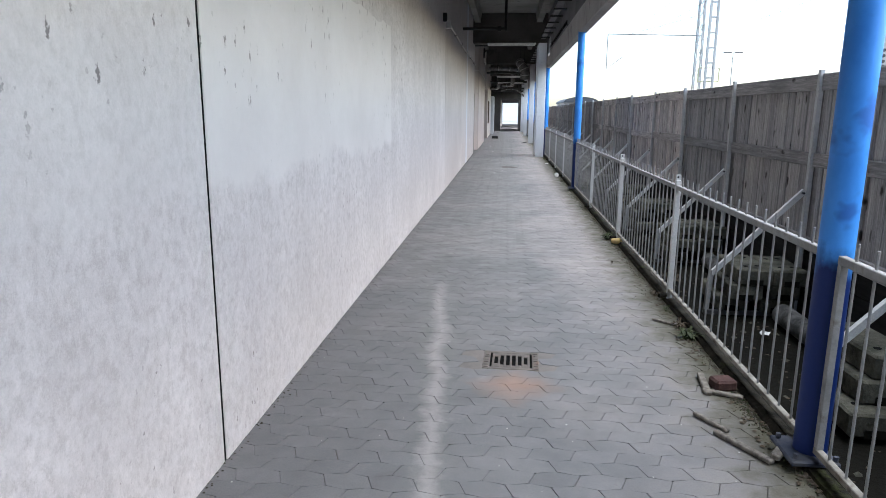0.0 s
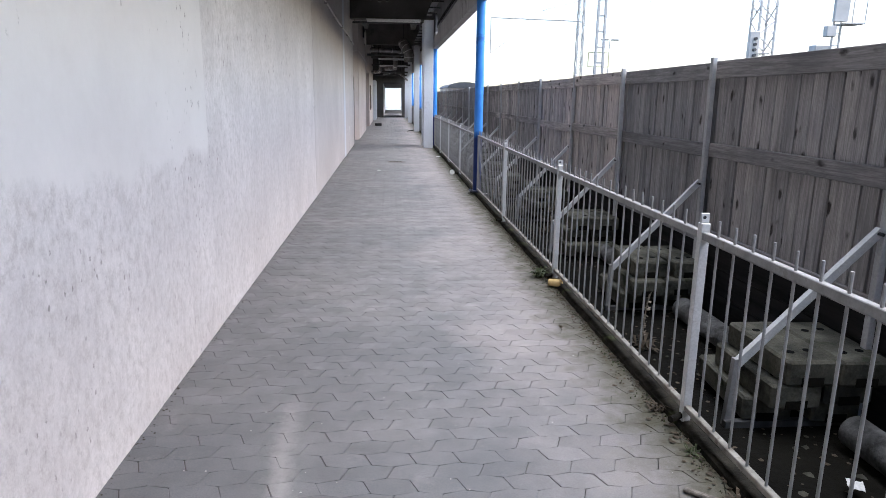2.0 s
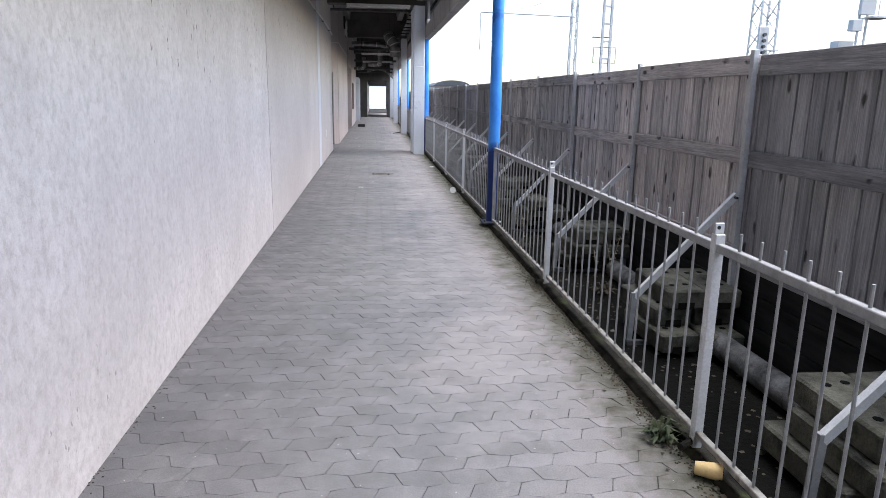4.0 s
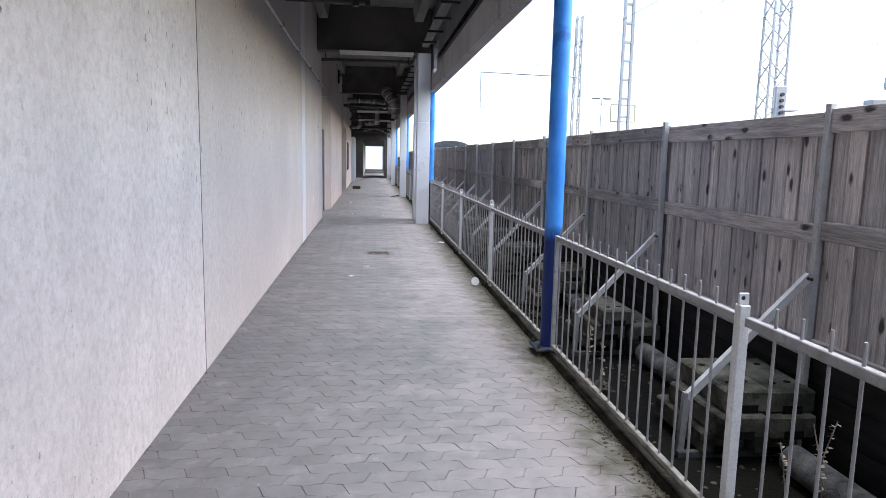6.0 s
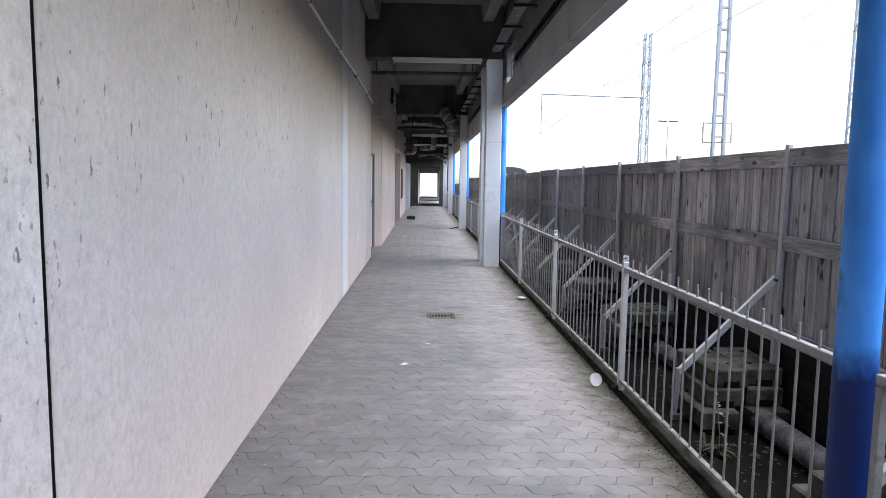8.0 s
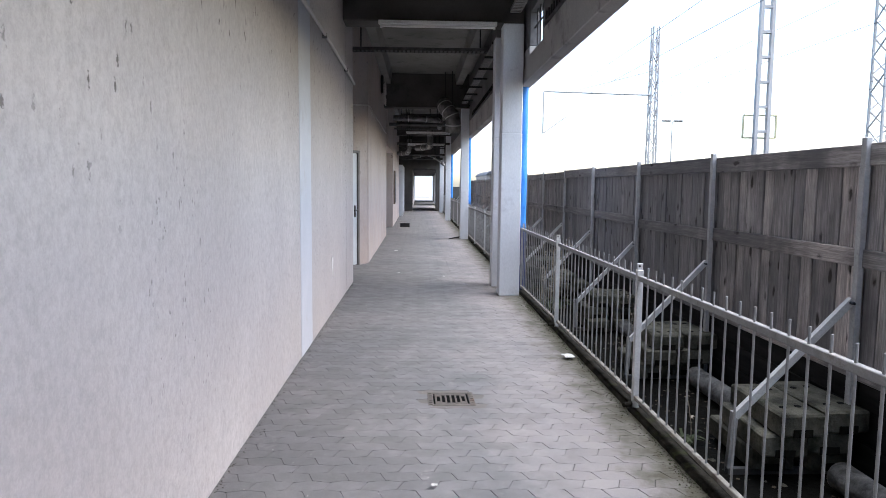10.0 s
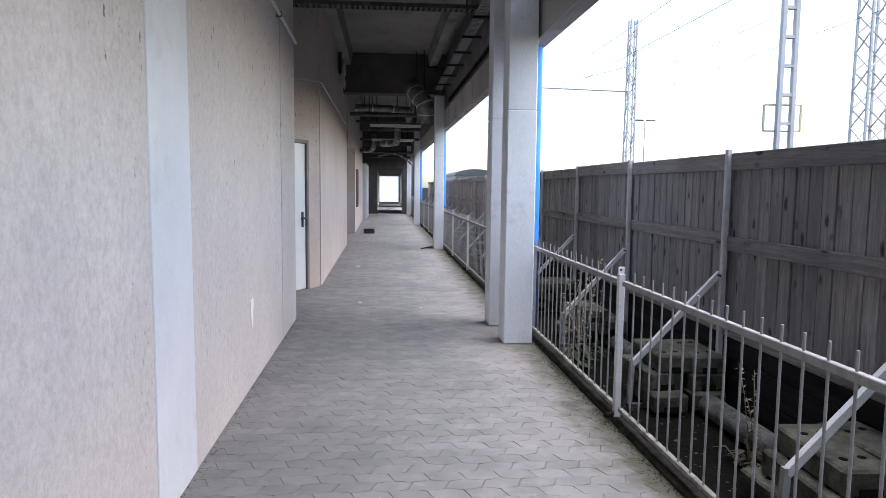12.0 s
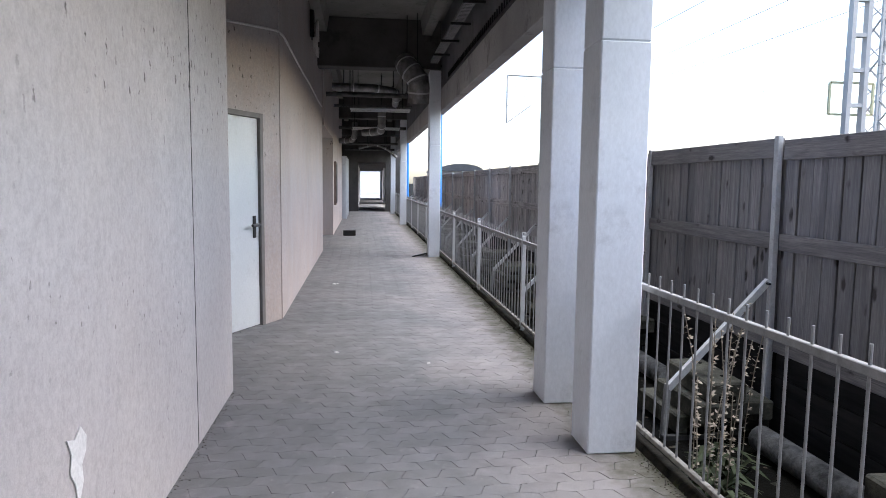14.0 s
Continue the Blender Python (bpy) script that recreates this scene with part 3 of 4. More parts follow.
def railing_panel(length, at_pillar):
    """A welded panel: two rails and bars that pass through the top rail, and an end upright where it meets a round post."""
    p = thing("steel_railing", (RX, 0, 0), "galvanised steel railing panel with thin upright bars on the kerb", "railing", "railing panels")
    end = length - (0.075 if at_pillar else 0.022)
    part("top_rail", boxed(-0.015, 0.015, 0.022, end, 0.884, 0.918, 0.003), GALV, p)
    part("bottom_rail", boxed(-0.015, 0.015, 0.022, end, 0.080, 0.108, 0.003), GALV_FOUL, p, "dirty rust-spotted bottom rail")
    if at_pillar:
        part("end_upright", boxed(-0.014, 0.014, end - 0.03, end - 0.001, 0.1085, 0.8835, 0.002), GALV, p)
    bar = mesh_of(rod(bmesh.new(), (0, 0, 0.11), (0, 0, 0.985), 0.0058, 8), "bar", GALV)
    n = round(length / 0.139) - 1
    for i in range(1, n + 1):
        o = new("bar", bar)
        o.parent = p
        o.location = (0, 0.05 + (length - 0.1) * i / (n + 1), 0)
    return p


def railing_post():
    p = thing("railing_post", (RX, 5.24, 0), "square galvanised railing post with a drilled top", "post", "railing posts")
    part("tube", boxed(-0.020, 0.020, -0.020, 0.020, 0.0, 0.955, 0.003), GALV_DULL, p)
    lug = part("lug", boxed(-0.019, 0.019, -0.006, 0.006, 0.9555, 0.998, 0.002), GALV_DULL, p)
    # a black plug gives the dark inside of the drilled hole
    part("hole", rod(bmesh.new(), (-0.004, -0.0068, 0.980), (-0.004, 0.0068, 0.980), 0.008, 10), BLACK, lug)
    part("drain_stub", rod(bmesh.new(), (-0.02, 0.0, 0.05), (-0.09, -0.05, 0.055), 0.015, 10), KERB, p)
    return p


panel0, last0, rpost0 = railing_panel(2.5, False), railing_panel(2.5, True), railing_post()
panel0.location.y, last0.location.y = 2.75, 0.25
PANELS = [-7.25, -4.75, -2.25, 5.2, 7.68, 10.2, 12.76, 15.24, 17.72, 20.26, 22.82, 25.3, 27.8, 30.3, 32.8, 35.3, 37.8, 40.3, 42.8, 45.3, 47.8, 50.2]
BEFORE_PILLAR = (10.2, 20.26, 30.3, 40.3)
for y in PANELS:
    copy_thing(last0 if y in BEFORE_PILLAR else panel0, Matrix.Translation((RX, y, 0)))
rpost0.location.y = 5.2
for y in PANELS + [0.25]:
    if min(abs(y - b) for b in (2.75, 5.2, 12.76, 22.82, 32.8, 42.8)) > 0.3:
        copy_thing(rpost0, Matrix.Translation((RX, y, 0)))


# ---- timber hoarding with steel supports and ballast ----
HX, PITCH = 2.42, 1.94
POSTS = [5.5 + PITCH * i for i in range(-4, 26)]


def support():
    s = thing("hoarding_support", (HX, 5.5, GROUND_Z), "galvanised steel post with a diagonal brace holding the hoarding", "support", "hoarding supports")
    g = -GROUND_Z
    b = boxed(-0.024, 0.012, -0.022, 0.022, 0, 1.79 + g, 0.003)
    part("post", b, GALV_POST, s)
    part("post_flange", boxed(0.0, 0.012, 0.022, 0.045, 0, 1.77 + g), GALV_POST, s)
    brace = part("brace", beam(bmesh.new(), (-0.03, 0, 0.86 + g), (-0.68, 0.02, 0.16 + g), 0.036, 0.04), GALV_DULL, s)
    part("leg", beam(bmesh.new(), (-0.68, 0.02, 0.19 + g), (-0.70, 0.02, 0.0), 0.036, 0.036, (1, 0, 0)), GALV, s)
    part("foot_rail", boxed(-0.72, 0.02, -0.02, 0.02, 0.0, 0.035), DARK_STEEL, s)
    part("bolt", rod(bmesh.new(), (-0.05, 0.0, 0.845 + g), (-0.05, -0.05, 0.845 + g), 0.009, 6), BLACK, brace)
    return s


sup0 = support()
for y in POSTS:
    if abs(y - 5.5) > 0.1:
        copy_thing(sup0, Matrix.Translation((HX, y, GROUND_Z)) @ pose(0, 0, 0, rng.uniform(-0.6, 0.6), rng.uniform(-0.5, 0.5), 0))

rail_mesh = {}
for name, z0, z1 in (("top_rail", 1.635, 1.762), ("middle_rail", 1.05, 1.155), ("bottom_rail", 0.40, 0.50)):
    rail_mesh[name] = mesh_of(boxed(-0.018, 0.016, 0.02, PITCH - 0.02, z0, z1, 0.004), name, BOARD_RAIL)
# boards in three widths share their meshes
board_mesh = []
for w, top in ((0.1225, 1.74), (0.1195, 1.735), (0.1245, 1.745)):
    board_mesh.append(mesh_of(boxed(-0.011, 0.011, -w / 2, w / 2, 0.41, top, 0.003), "board", BOARD))
# unseen dark sheet added behind the boards to keep sky out of the gaps
light_stop_mesh = mesh_of(boxed(0.048, 0.060, 0.0, PITCH, -0.17, 1.72), "backing", simple("light_stop_black", (0.02, 0.019, 0.018), (0.045, 0.042, 0.04), 4, 0.95, gloss=0.1))
# added near-black boards carry the shade at the hoarding's foot in their colour
SHADE_BLACK = simple("shade_black_board", (0.008, 0.008, 0.009), (0.026, 0.025, 0.025), 5, 0.9, bump=0.4, stretch=(3, 0.25, 3), rnd=True, gloss=0.15)
shade_mesh = mesh_of(boxed(0.022, 0.042, 0.0, PITCH, 0.002, 0.196, 0.003), "kickboard", SHADE_BLACK)
for i, y in enumerate(POSTS[:-1]):
    h = thing("timber_hoarding", (HX + 0.02, y, 0), "weathered grey-brown timber hoarding panel with vertical boards", "fence", "hoarding panels")
    tilt = rng.uniform(-0.012, 0.012)
    for name in rail_mesh:
        o = new(name, rail_mesh[name])
        o.parent = h
        o.location = (-0.004 + rng.uniform(-0.003, 0.003), 0, tilt + rng.uniform(-0.008, 0.008))
    o = new("backing", light_stop_mesh)
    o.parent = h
    # three near-black boards stand in for the shade below the bottom rail
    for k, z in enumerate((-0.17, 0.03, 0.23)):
        o = new("kickboard", shade_mesh)
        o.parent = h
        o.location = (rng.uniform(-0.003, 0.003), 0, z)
    if i < 20:
        for j in range(15):
            o = new("board", board_mesh[rng.randrange(3)])
            o.parent = h
            o.location = (0.026 + rng.uniform(-0.007, 0.007), 0.0647 + j * 0.1293, tilt + rng.uniform(-0.012, 0.004))
            o.rotation_euler = (rng.uniform(-0.004, 0.004), 0, rng.uniform(-0.02, 0.02))
    else:
        bm = bmesh.new()
        for j in range(15):
            c = 0.0647 + j * 0.1293
            box(bm, 0.018 + rng.uniform(-0.003, 0.003), 0.04, c - 0.0632, c + 0.0632, 0.41, 1.74 + rng.uniform(-0.01, 0.005))
        tagged(part("boarding", bm, BOARD_FIELD, h), kind="stuff")


def ballast_block():
    """A cast block with two lifting pockets in its top and a rebate at its ends."""
    b = thing("ballast_block", (1.93, 5.6, GROUND_Z), "weathered concrete ballast block with lifting pockets", "concrete block", "ballast blocks")
    bm = boxed(-0.13, 0.13, -0.30, 0.30, 0.0, 0.128, 0.012)
    body = part("body", bm, BLOCK, b)
    # flat black discs paint the shade inside the lifting pockets
    for x, y in ((-0.05, -0.17), (0.05, -0.15), (-0.05, 0.15), (0.05, 0.17)):
        m = bmesh.new()
        bmesh.ops.create_cone(m, cap_ends=True, segments=14, radius1=0.017, radius2=0.021, depth=0.006, matrix=Matrix.Translation((x, y, 0.1275)))
        part("lifting_pocket", m, VOID, body)
    # near-black plates paint the shade in the end rebates
    for y in (-0.302, 0.302):
        part("end_rebate", boxed(-0.055, 0.055, y - 0.004, y + 0.004, 0.0, 0.045), SOIL, body)
    return b


block0 = ballast_block()
first = True
for i, y in enumerate(POSTS):
    for k in range(3):
        for side, x in ((0, 1.99), (1, 2.26)):
            if k == 2 and side == 1 and i % 5 == 3:
                continue
            dx, dy, rz = rng.uniform(-0.02, 0.02), rng.uniform(-0.06, 0.06), rng.uniform(-4, 4)
            if k == 2:
                dx += 0.05 - 0.015 * side
            if k == 0:
                dx -= 0.03 * (1 - side)
                dy += 0.10 * (1 if i % 3 else -1)
            if k < 2:
                dx -= 0.03 * (1 - side) * (1 if (i + k) % 2 else 0.2)
            m = Matrix.Translation((x + dx, y + 0.14 + dy, GROUND_Z + 0.036 + 0.129 * k)) @ pose(0, 0, 0, 0, 0, rz)
            if first:
                block0.matrix_basis, first = m, False
            else:
                copy_thing(block0, m)


def base_beam(y0, y1):
    bm = bmesh.new()
    profile(bm, [(0.082 * math.cos(a), 0.10 + 0.082 * math.sin(a)) for a in (2 * math.pi * k / 16 for k in range(16))], 0, y1 - y0)
    b = part("concrete_pipe", bm, FOOT_BEAM, None, "", True)
    b.location = (2.23, y0, GROUND_Z - 0.012)
    return tagged(b, "round concrete pipe lying along the hoarding foot", "pipe", "base pipes")


for a, b in zip(POSTS, POSTS[1:]):
    base_beam(a + 0.52, b - 0.24)


# ---- door in the splayed wall ----
door = thing("door_1", (0, 0, 0), "closed pale grey steel door with a black lever handle", "door", "", "structure")
part("door_frame", splay_box(0.30, 0.35, -0.10, 0.012, 0, 2.13, 0.003), FRAME, door, "grey steel door frame")
part("door_frame", splay_box(1.26, 1.31, -0.10, 0.012, 0, 2.13, 0.003), FRAME, door)
part("door_frame", splay_box(0.35, 1.26, -0.10, 0.012, 2.08, 2.13, 0.003), FRAME, door)
leaf = part("door_leaf", splay_box(0.353, 1.257, -0.07, -0.02, 0.012, 2.077, 0.003), DOOR, door)
part("handle_plate", splay_box(0.405, 0.455, -0.02, -0.01, 0.90, 1.12, 0.004), PLASTIC, leaf, "black handle plate")
bm = bmesh.new()
tube(bm, [splayed(0.43, -0.012, 1.03), splayed(0.43, 0.045, 1.03), splayed(0.44, 0.052, 1.03), splayed(0.55, 0.052, 1.03)], 0.015, 10)
part("lever", bm, PLASTIC, leaf, "black lever handle", True)

# recess, cabinet and doorframes further along the wall
cab = thing("wall_cabinet", (FAR_X1, 38.6, 1.43), "narrow dark wall cabinet with a brown frame", "cabinet")
part("cabinet_frame", boxed(0.0, 0.06, -0.42, 0.42, -0.62, 0.62, 0.006), simple("brown_frame", (0.16, 0.12, 0.10), (0.22, 0.17, 0.14), 5), cab)
part("cabinet_door", boxed(0.06, 0.07, -0.36, 0.36, -0.56, 0.56, 0.003), BLACK, cab)
for y in (45.9, 47.6, 49.4):
    f = thing("pale_jamb", (-1.10, y, 0), "pale steel jamb of an open doorway", "door frame", "door frames")
    part("jamb", boxed(-0.25, 0.22, -0.05, 0.05, 0, 2.5, 0.006), COLUMN, f)
    part("lintel", boxed(-0.25, 0.10, 0.05, 0.5, 2.4, 2.5, 0.006), FRAME, f)


# ---- things on the walls and under the ceiling ----
lamp = thing("wall_lamp", (WX + wall_out(11.9), 11.9, 2.95), "small dark wall lamp with a pale shade", "lamp")
part("bracket", boxed(0, 0.07, -0.05, 0.05, 0.02, 0.16, 0.006), BLACK, lamp)
part("shade", rod(bmesh.new(), (0.09, 0, 0.04), (0.10, 0, -0.09), 0.035, 14, 0.055), WHITE, lamp, "pale cone shade", True)

conduit = thing("wall_conduit", (WX, 12.0, 3.03), "pale plastic conduit clipped along the wall", "conduit")
part("pipe", tube(bmesh.new(), [(0.03 + wall_out(12.0), 0, -0.02)] + [(0.03 + wall_out(12.0 + k), 1.0 * k, 0.012 * math.sin(k * 0.9)) for k in range(1, 12)] + [(0.03, 11.62, -0.02)], 0.017, 8), CONDUIT, conduit, "", True)
for k in range(0, 11, 2):
    part("clip", boxed(0, 0.05 + wall_out(12.0 + k), 0.5 + k - 0.012, 0.5 + k + 0.012, -0.026, 0.026, 0.003), FRAME, conduit)
cable = thing("wall_cable", tuple(splayed(1.5, 0, 2.9)), "thin pale cable running round the splayed wall", "cable")
o = Vector(cable.location)
run = [splayed(1.5, 0.012, 2.86) - o, splayed(0.75, 0.012, 2.92) - o, splayed(0.06, 0.014, 2.99) - o] + [Vector((FAR_X0 + 0.03, 26.3 + k * 1.1, 2.99 - 0.01 * (k % 3))) - o for k in range(7)]
part("cable_run", tube(bmesh.new(), run, 0.013, 6), CONDUIT, cable, "", True)

drop = thing("dropped_pipe", (-1.05, 17.0, 3.45), "dark steel pipe stub under the ceiling", "pipe")
part("pipe", tube(bmesh.new(), [(-0.06, 0, 0), (0.98, 0, 0.0)], 0.035, 10), BLACK, drop, "", True)
part("riser", tube(bmesh.new(), [(0.99, 0, -0.05), (0.99, 0, 1.1)], 0.035, 10), BLACK, drop, "", True)
part("valve", boxed(0.80, 0.88, -0.04, 0.04, -0.06, 0.06, 0.01), BLACK, drop)


def batten(x, y, z, length):
    b = thing("batten_light", (x, y, z), "white fluorescent batten light, unlit, under the beam", "light", "batten lights")
    housing = part("housing", boxed(0, length, -0.035, 0.035, 0.0, 0.05, 0.005), WHITE, b)
    part("tube", rod(bmesh.new(), (0.03, 0, -0.022), (length - 0.03, 0, -0.022), 0.016, 10), TUBE, housing, "", True)
    for e in (0.02, length - 0.05):
        part("lampholder", boxed(e, e + 0.03, -0.015, 0.015, -0.045, 0.0), WHITE, housing)
    if y > 23:
        for e in (0.2, length - 0.2):
            part("hanger", rod(bmesh.new(), (e, 0, 0.04), (e, 0, 4.56 - z), 0.008, 6), BLACK, b)
    return b


batten(-0.66, 22.31, 3.585, 1.55)
batten(-0.55, 35.8, 3.25, 1.5)
batten(-0.55, 39.6, 3.1, 1.45)


def tray(bm, p, q, w, h=0.05):
    """A perforated cable tray from p to q: base slats and two flanges."""
    p, q = Vector(p), Vector(q)
    d = (q - p).normalized()
    s = d.cross(Vector((0, 0, 1))).normalized()
    for e in (-w / 2, w / 2):
        beam(bm, p + s * e + Vector((0, 0, h / 2)), q + s * e + Vector((0, 0, h / 2)), 0.003, h)
    n = int((q - p).length / 0.07)
    for i in range(n + 1):
        c = p + (q - p) * (i / n)
        beam(bm, c - s * w / 2, c + s * w / 2, 0.042, 0.003)
    return bm


def hung_tray(p, q, w, label):
    t = thing("cable_tray", p, label, "cable tray", "cable trays")
    q = Vector(q) - Vector(p)
    base = part("tray", tray(bmesh.new(), (0, 0, 0), q, w), DARK_STEEL, t)
    for f in (0.12, 0.88):
        c = q * f
        part("hanger", rod(bmesh.new(), c, (c.x, c.y, 4.55 - p[2]), 0.012, 6), BLACK, base)
    return t


hung_tray((-1.45, 25.1, 3.79), (1.25, 25.1, 3.80), 0.2, "perforated steel cable tray crossing under the ceiling")
hung_tray((-1.0, 37.4, 3.5), (1.1, 37.4, 3.5), 0.2, "perforated steel cable tray crossing under the ceiling")
hung_tray((-1.0, 44.2, 3.2), (1.1, 44.2, 3.2), 0.2, "perforated steel cable tray crossing under the ceiling")


def side_tray(y0, y1):
    t = thing("fascia_tray", (1.12, y0, 3.74), "perforated cable tray on brackets along the fascia", "cable tray", "fascia trays")
    part("tray", tray(bmesh.new(), (0, 0, 0), (0, y1 - y0, 0), 0.14), GALV, t)
    n = int((y1 - y0) / 1.15)
    for i in range(n + 1):
        y = 0.2 + i * 1.15
        part("bracket", boxed(-0.12, 0.17, y, y + 0.04, -0.045, -0.01, 0.004), BLACK, t)
    part("cable", tube(bmesh.new(), [(-0.02, 0.1 + k * 0.8, 0.02 + 0.008 * (k % 2)) for k in range(int((y1 - y0) / 0.8))], 0.014, 6), BLACK, t, "", True)
    return t


side_tray(12.0, 22.2)
side_tray(23.7, 31.8)


def comb(y0, y1):
    """A dark strip with a row of short bars below it, fixed to the fascia."""
    c = thing("bar_strip", (1.27, y0, 3.32), "dark steel strip with a row of short bars on the fascia", "steel strip", "bar strips")
    part("strip", boxed(-0.01, 0.02, 0, y1 - y0, -0.025, 0.0, 0.003), BLACK, c)
    bar = mesh_of(boxed(-0.010, 0.010, -0.008, 0.008, 0.0, 0.10), "short_bar", BLACK)
    for i in range(int((y1 - y0) / 0.13)):
        o = new("short_bar", bar)
        o.parent = c
        o.location = (0.0, 0.07 + i * 0.13, 0)
    return c


comb(15.2, 21.0)
comb(24.0, 31.0)

slot = thing("window_1", (1.36, 21.62, 3.45), "small barred opening in the fascia beside the column", "opening", "", "structure")
for dy in (-0.3, -0.1, 0.1, 0.3):
    part("slot_bar", rod(bmesh.new(), (0, dy, -0.26), (0, dy, 0.27), 0.01, 6), BLACK, slot)
part("slot_bar", rod(bmesh.new(), (0, -0.47, 0.08), (0, 0.48, 0.08), 0.01, 6), BLACK, slot)

corner_bar = part("corner_bracket", boxed(-0.02, 0.02, -0.03, 0.03, -0.3, 0.35, 0.004), BLACK)
corner_bar.location = (WX - 0.03, 23.70, 3.2)
tagged(corner_bar, "short black steel strip fixed at the wall corner", "bracket")
coil = thing("cable_coil", (-1.03, 30.1, 3.75), "coiled dark cable hanging on the wall", "cable")
bm = bmesh.new()
for k in range(4):
    r = 0.13 + 0.02 * k
    tube(bm, [(0.02 + 0.02 * k, r * math.cos(a), 1.5 * r * math.sin(a)) for a in (2 * math.pi * j / 18 for j in range(18))], 0.012, 6)
part("coil", bm, CONDUIT, coil, "", True)
part("panel", boxed(-0.03, 0.03, -0.18, 0.10, 0.0, 0.42, 0.005), BLACK, coil)


def duct(pts, r, label):
    """Foil-wrapped ducting with band clips at each joint."""
    d = thing("wrapped_duct", pts[0], label, "duct", "ducts")
    o = Vector(pts[0])
    q = [Vector(p) - o for p in pts]
    fine = []
    for a, b in zip(q, q[1:]):
        for k in range(6):
            fine.append(a.lerp(b, k / 6))
    fine.append(q[-1])
    for _ in range(3):
        fine = [fine[0]] + [(fine[i - 1] + fine[i] * 2 + fine[i + 1]) / 4 for i in range(1, len(fine) - 1)] + [fine[-1]]
    lagging = part("lagging", tube(bmesh.new(), fine, r, 16), FOIL, d, "", True)
    for i in range(3, len(fine) - 2, 4):
        a, b = fine[i], fine[i + 1]
        if i % 8 == 3:
            part("hanger", rod(bmesh.new(), a, (a.x, a.y, 4.56 - o.z), 0.01, 6), BLACK, d)
        part("band", rod(bmesh.new(), a, a + (b - a).normalized() * 0.03, r + 0.008, 16), GALV_DULL, lagging, "", True)
    return d


duct([(0.55, 31.7, 3.72), (0.62, 31.5, 3.55), (0.80, 31.4, 3.35), (0.80, 31.5, 2.95)], 0.2, "thick foil-wrapped duct elbow dropping beside the column")
duct([(-0.9, 34.0, 3.55), (0.0, 34.0, 3.55), (0.55, 34.2, 3.5), (0.6, 36.5, 3.5)], 0.09, "foil-wrapped duct crossing under the ceiling")
duct([(0.3, 38.2, 3.6), (0.3, 38.2, 3.1), (0.3, 38.6, 2.95), (-0.2, 39.2, 2.95)], 0.11, "foil-wrapped duct elbow under the ceiling")
duct([(-0.5, 41.0, 3.4), (-0.5, 41.0, 2.95), (-0.6, 41.5, 2.85), (-1.0, 41.7, 2.85)], 0.09, "foil-wrapped duct elbow under the ceiling")
duct([(-0.4, 47.5, 2.9), (0.3, 47.6, 3.1), (0.8, 47.6, 2.9), (1.2, 47.7, 2.55)], 0.06, "drooping pale hose under the ceiling")
for y, z in ((33.3, 3.3), (40.6, 3.2), (45.8, 3.0), (48.5, 2.9)):
    p = thing("cross_pipe", (-1.0, y, z), "dark steel pipe crossing under the ceiling", "pipe", "cross pipes")
    part("pipe", rod(bmesh.new(), (0, 0, 0), (2.15, 0, 0), 0.05, 10), DARK_STEEL, p, "", True)
    part("hanger", rod(bmesh.new(), (0.5, 0, 0), (0.5, 0, 4.55 - z), 0.012, 6), BLACK, p)
    part("hanger", rod(bmesh.new(), (1.7, 0, 0), (1.7, 0, 4.55 - z), 0.012, 6), BLACK, p)


# ---- drains ----
def drain(x, y, turn, label):
    d = thing("floor_drain", (x, y, 0), label, "drain", "floor drains")
    d.rotation_euler = (0, 0, radians(turn))
    part("frame_side", boxed(-0.165, -0.125, -0.145, 0.145, -0.03, 0.002, 0.003), IRON, d)
    part("frame_side", boxed(0.125, 0.165, -0.145, 0.145, -0.03, 0.002, 0.003), IRON, d)
    part("frame_side", boxed(-0.125, 0.125, 0.112, 0.145, -0.03, 0.001, 0.003), IRON, d)
    part("frame_side", boxed(-0.125, 0.125, -0.145, -0.112, -0.03, 0.001, 0.003), IRON, d)
    # shallow black plate gives the darkness of a shaft that isn't cut
    part("well", boxed(-0.124, 0.124, -0.111, 0.111, -0.02, -0.0035), VOID, d, "black plate standing in for the dark shaft under the grate")
    # an oval grate: bars of growing length between two side plates
    half = (0.055, 0.075, 0.083, 0.083, 0.075, 0.055)
    for i in range(7):
        x0 = -0.105 + 0.035 * i - 0.007
        part("grate_bar", boxed(x0, x0 + 0.013, -0.112, 0.112, -0.009, 0.001, 0.002), IRON, d)
    for i, h in enumerate(half):
        x0 = -0.105 + 0.035 * i + 0.006
        part("grate_web", boxed(x0, x0 + 0.022, h, 0.112, -0.009, 0.0, 0.002), IRON, d)
        part("grate_web", boxed(x0, x0 + 0.022, -0.112, -h, -0.009, 0.0, 0.002), IRON, d)
    for dx in (-0.145, 0.145):
        for k in range(7):
            yy = -0.12 + 0.04 * k
            part("stud", boxed(dx - 0.012, dx + 0.012, yy - 0.012, yy + 0.012, 0.002, 0.005), IRON, d)
    for x0, x1, y0, y1 in ((-0.30, -0.165, -0.25, 0.25), (0.165, 0.30, -0.25, 0.25), (-0.165, 0.165, -0.25, -0.145), (-0.165, 0.165, 0.145, 0.25)):
        part("bedding", boxed(x0, x1, y0, y1, -0.03, -0.0025), RUSTSTAIN, d, "rust-stained mortar round the drain")
    return d


DRAINS = ((0.085, 3.785, -1.5), (0.11, 17.98, 1.0))
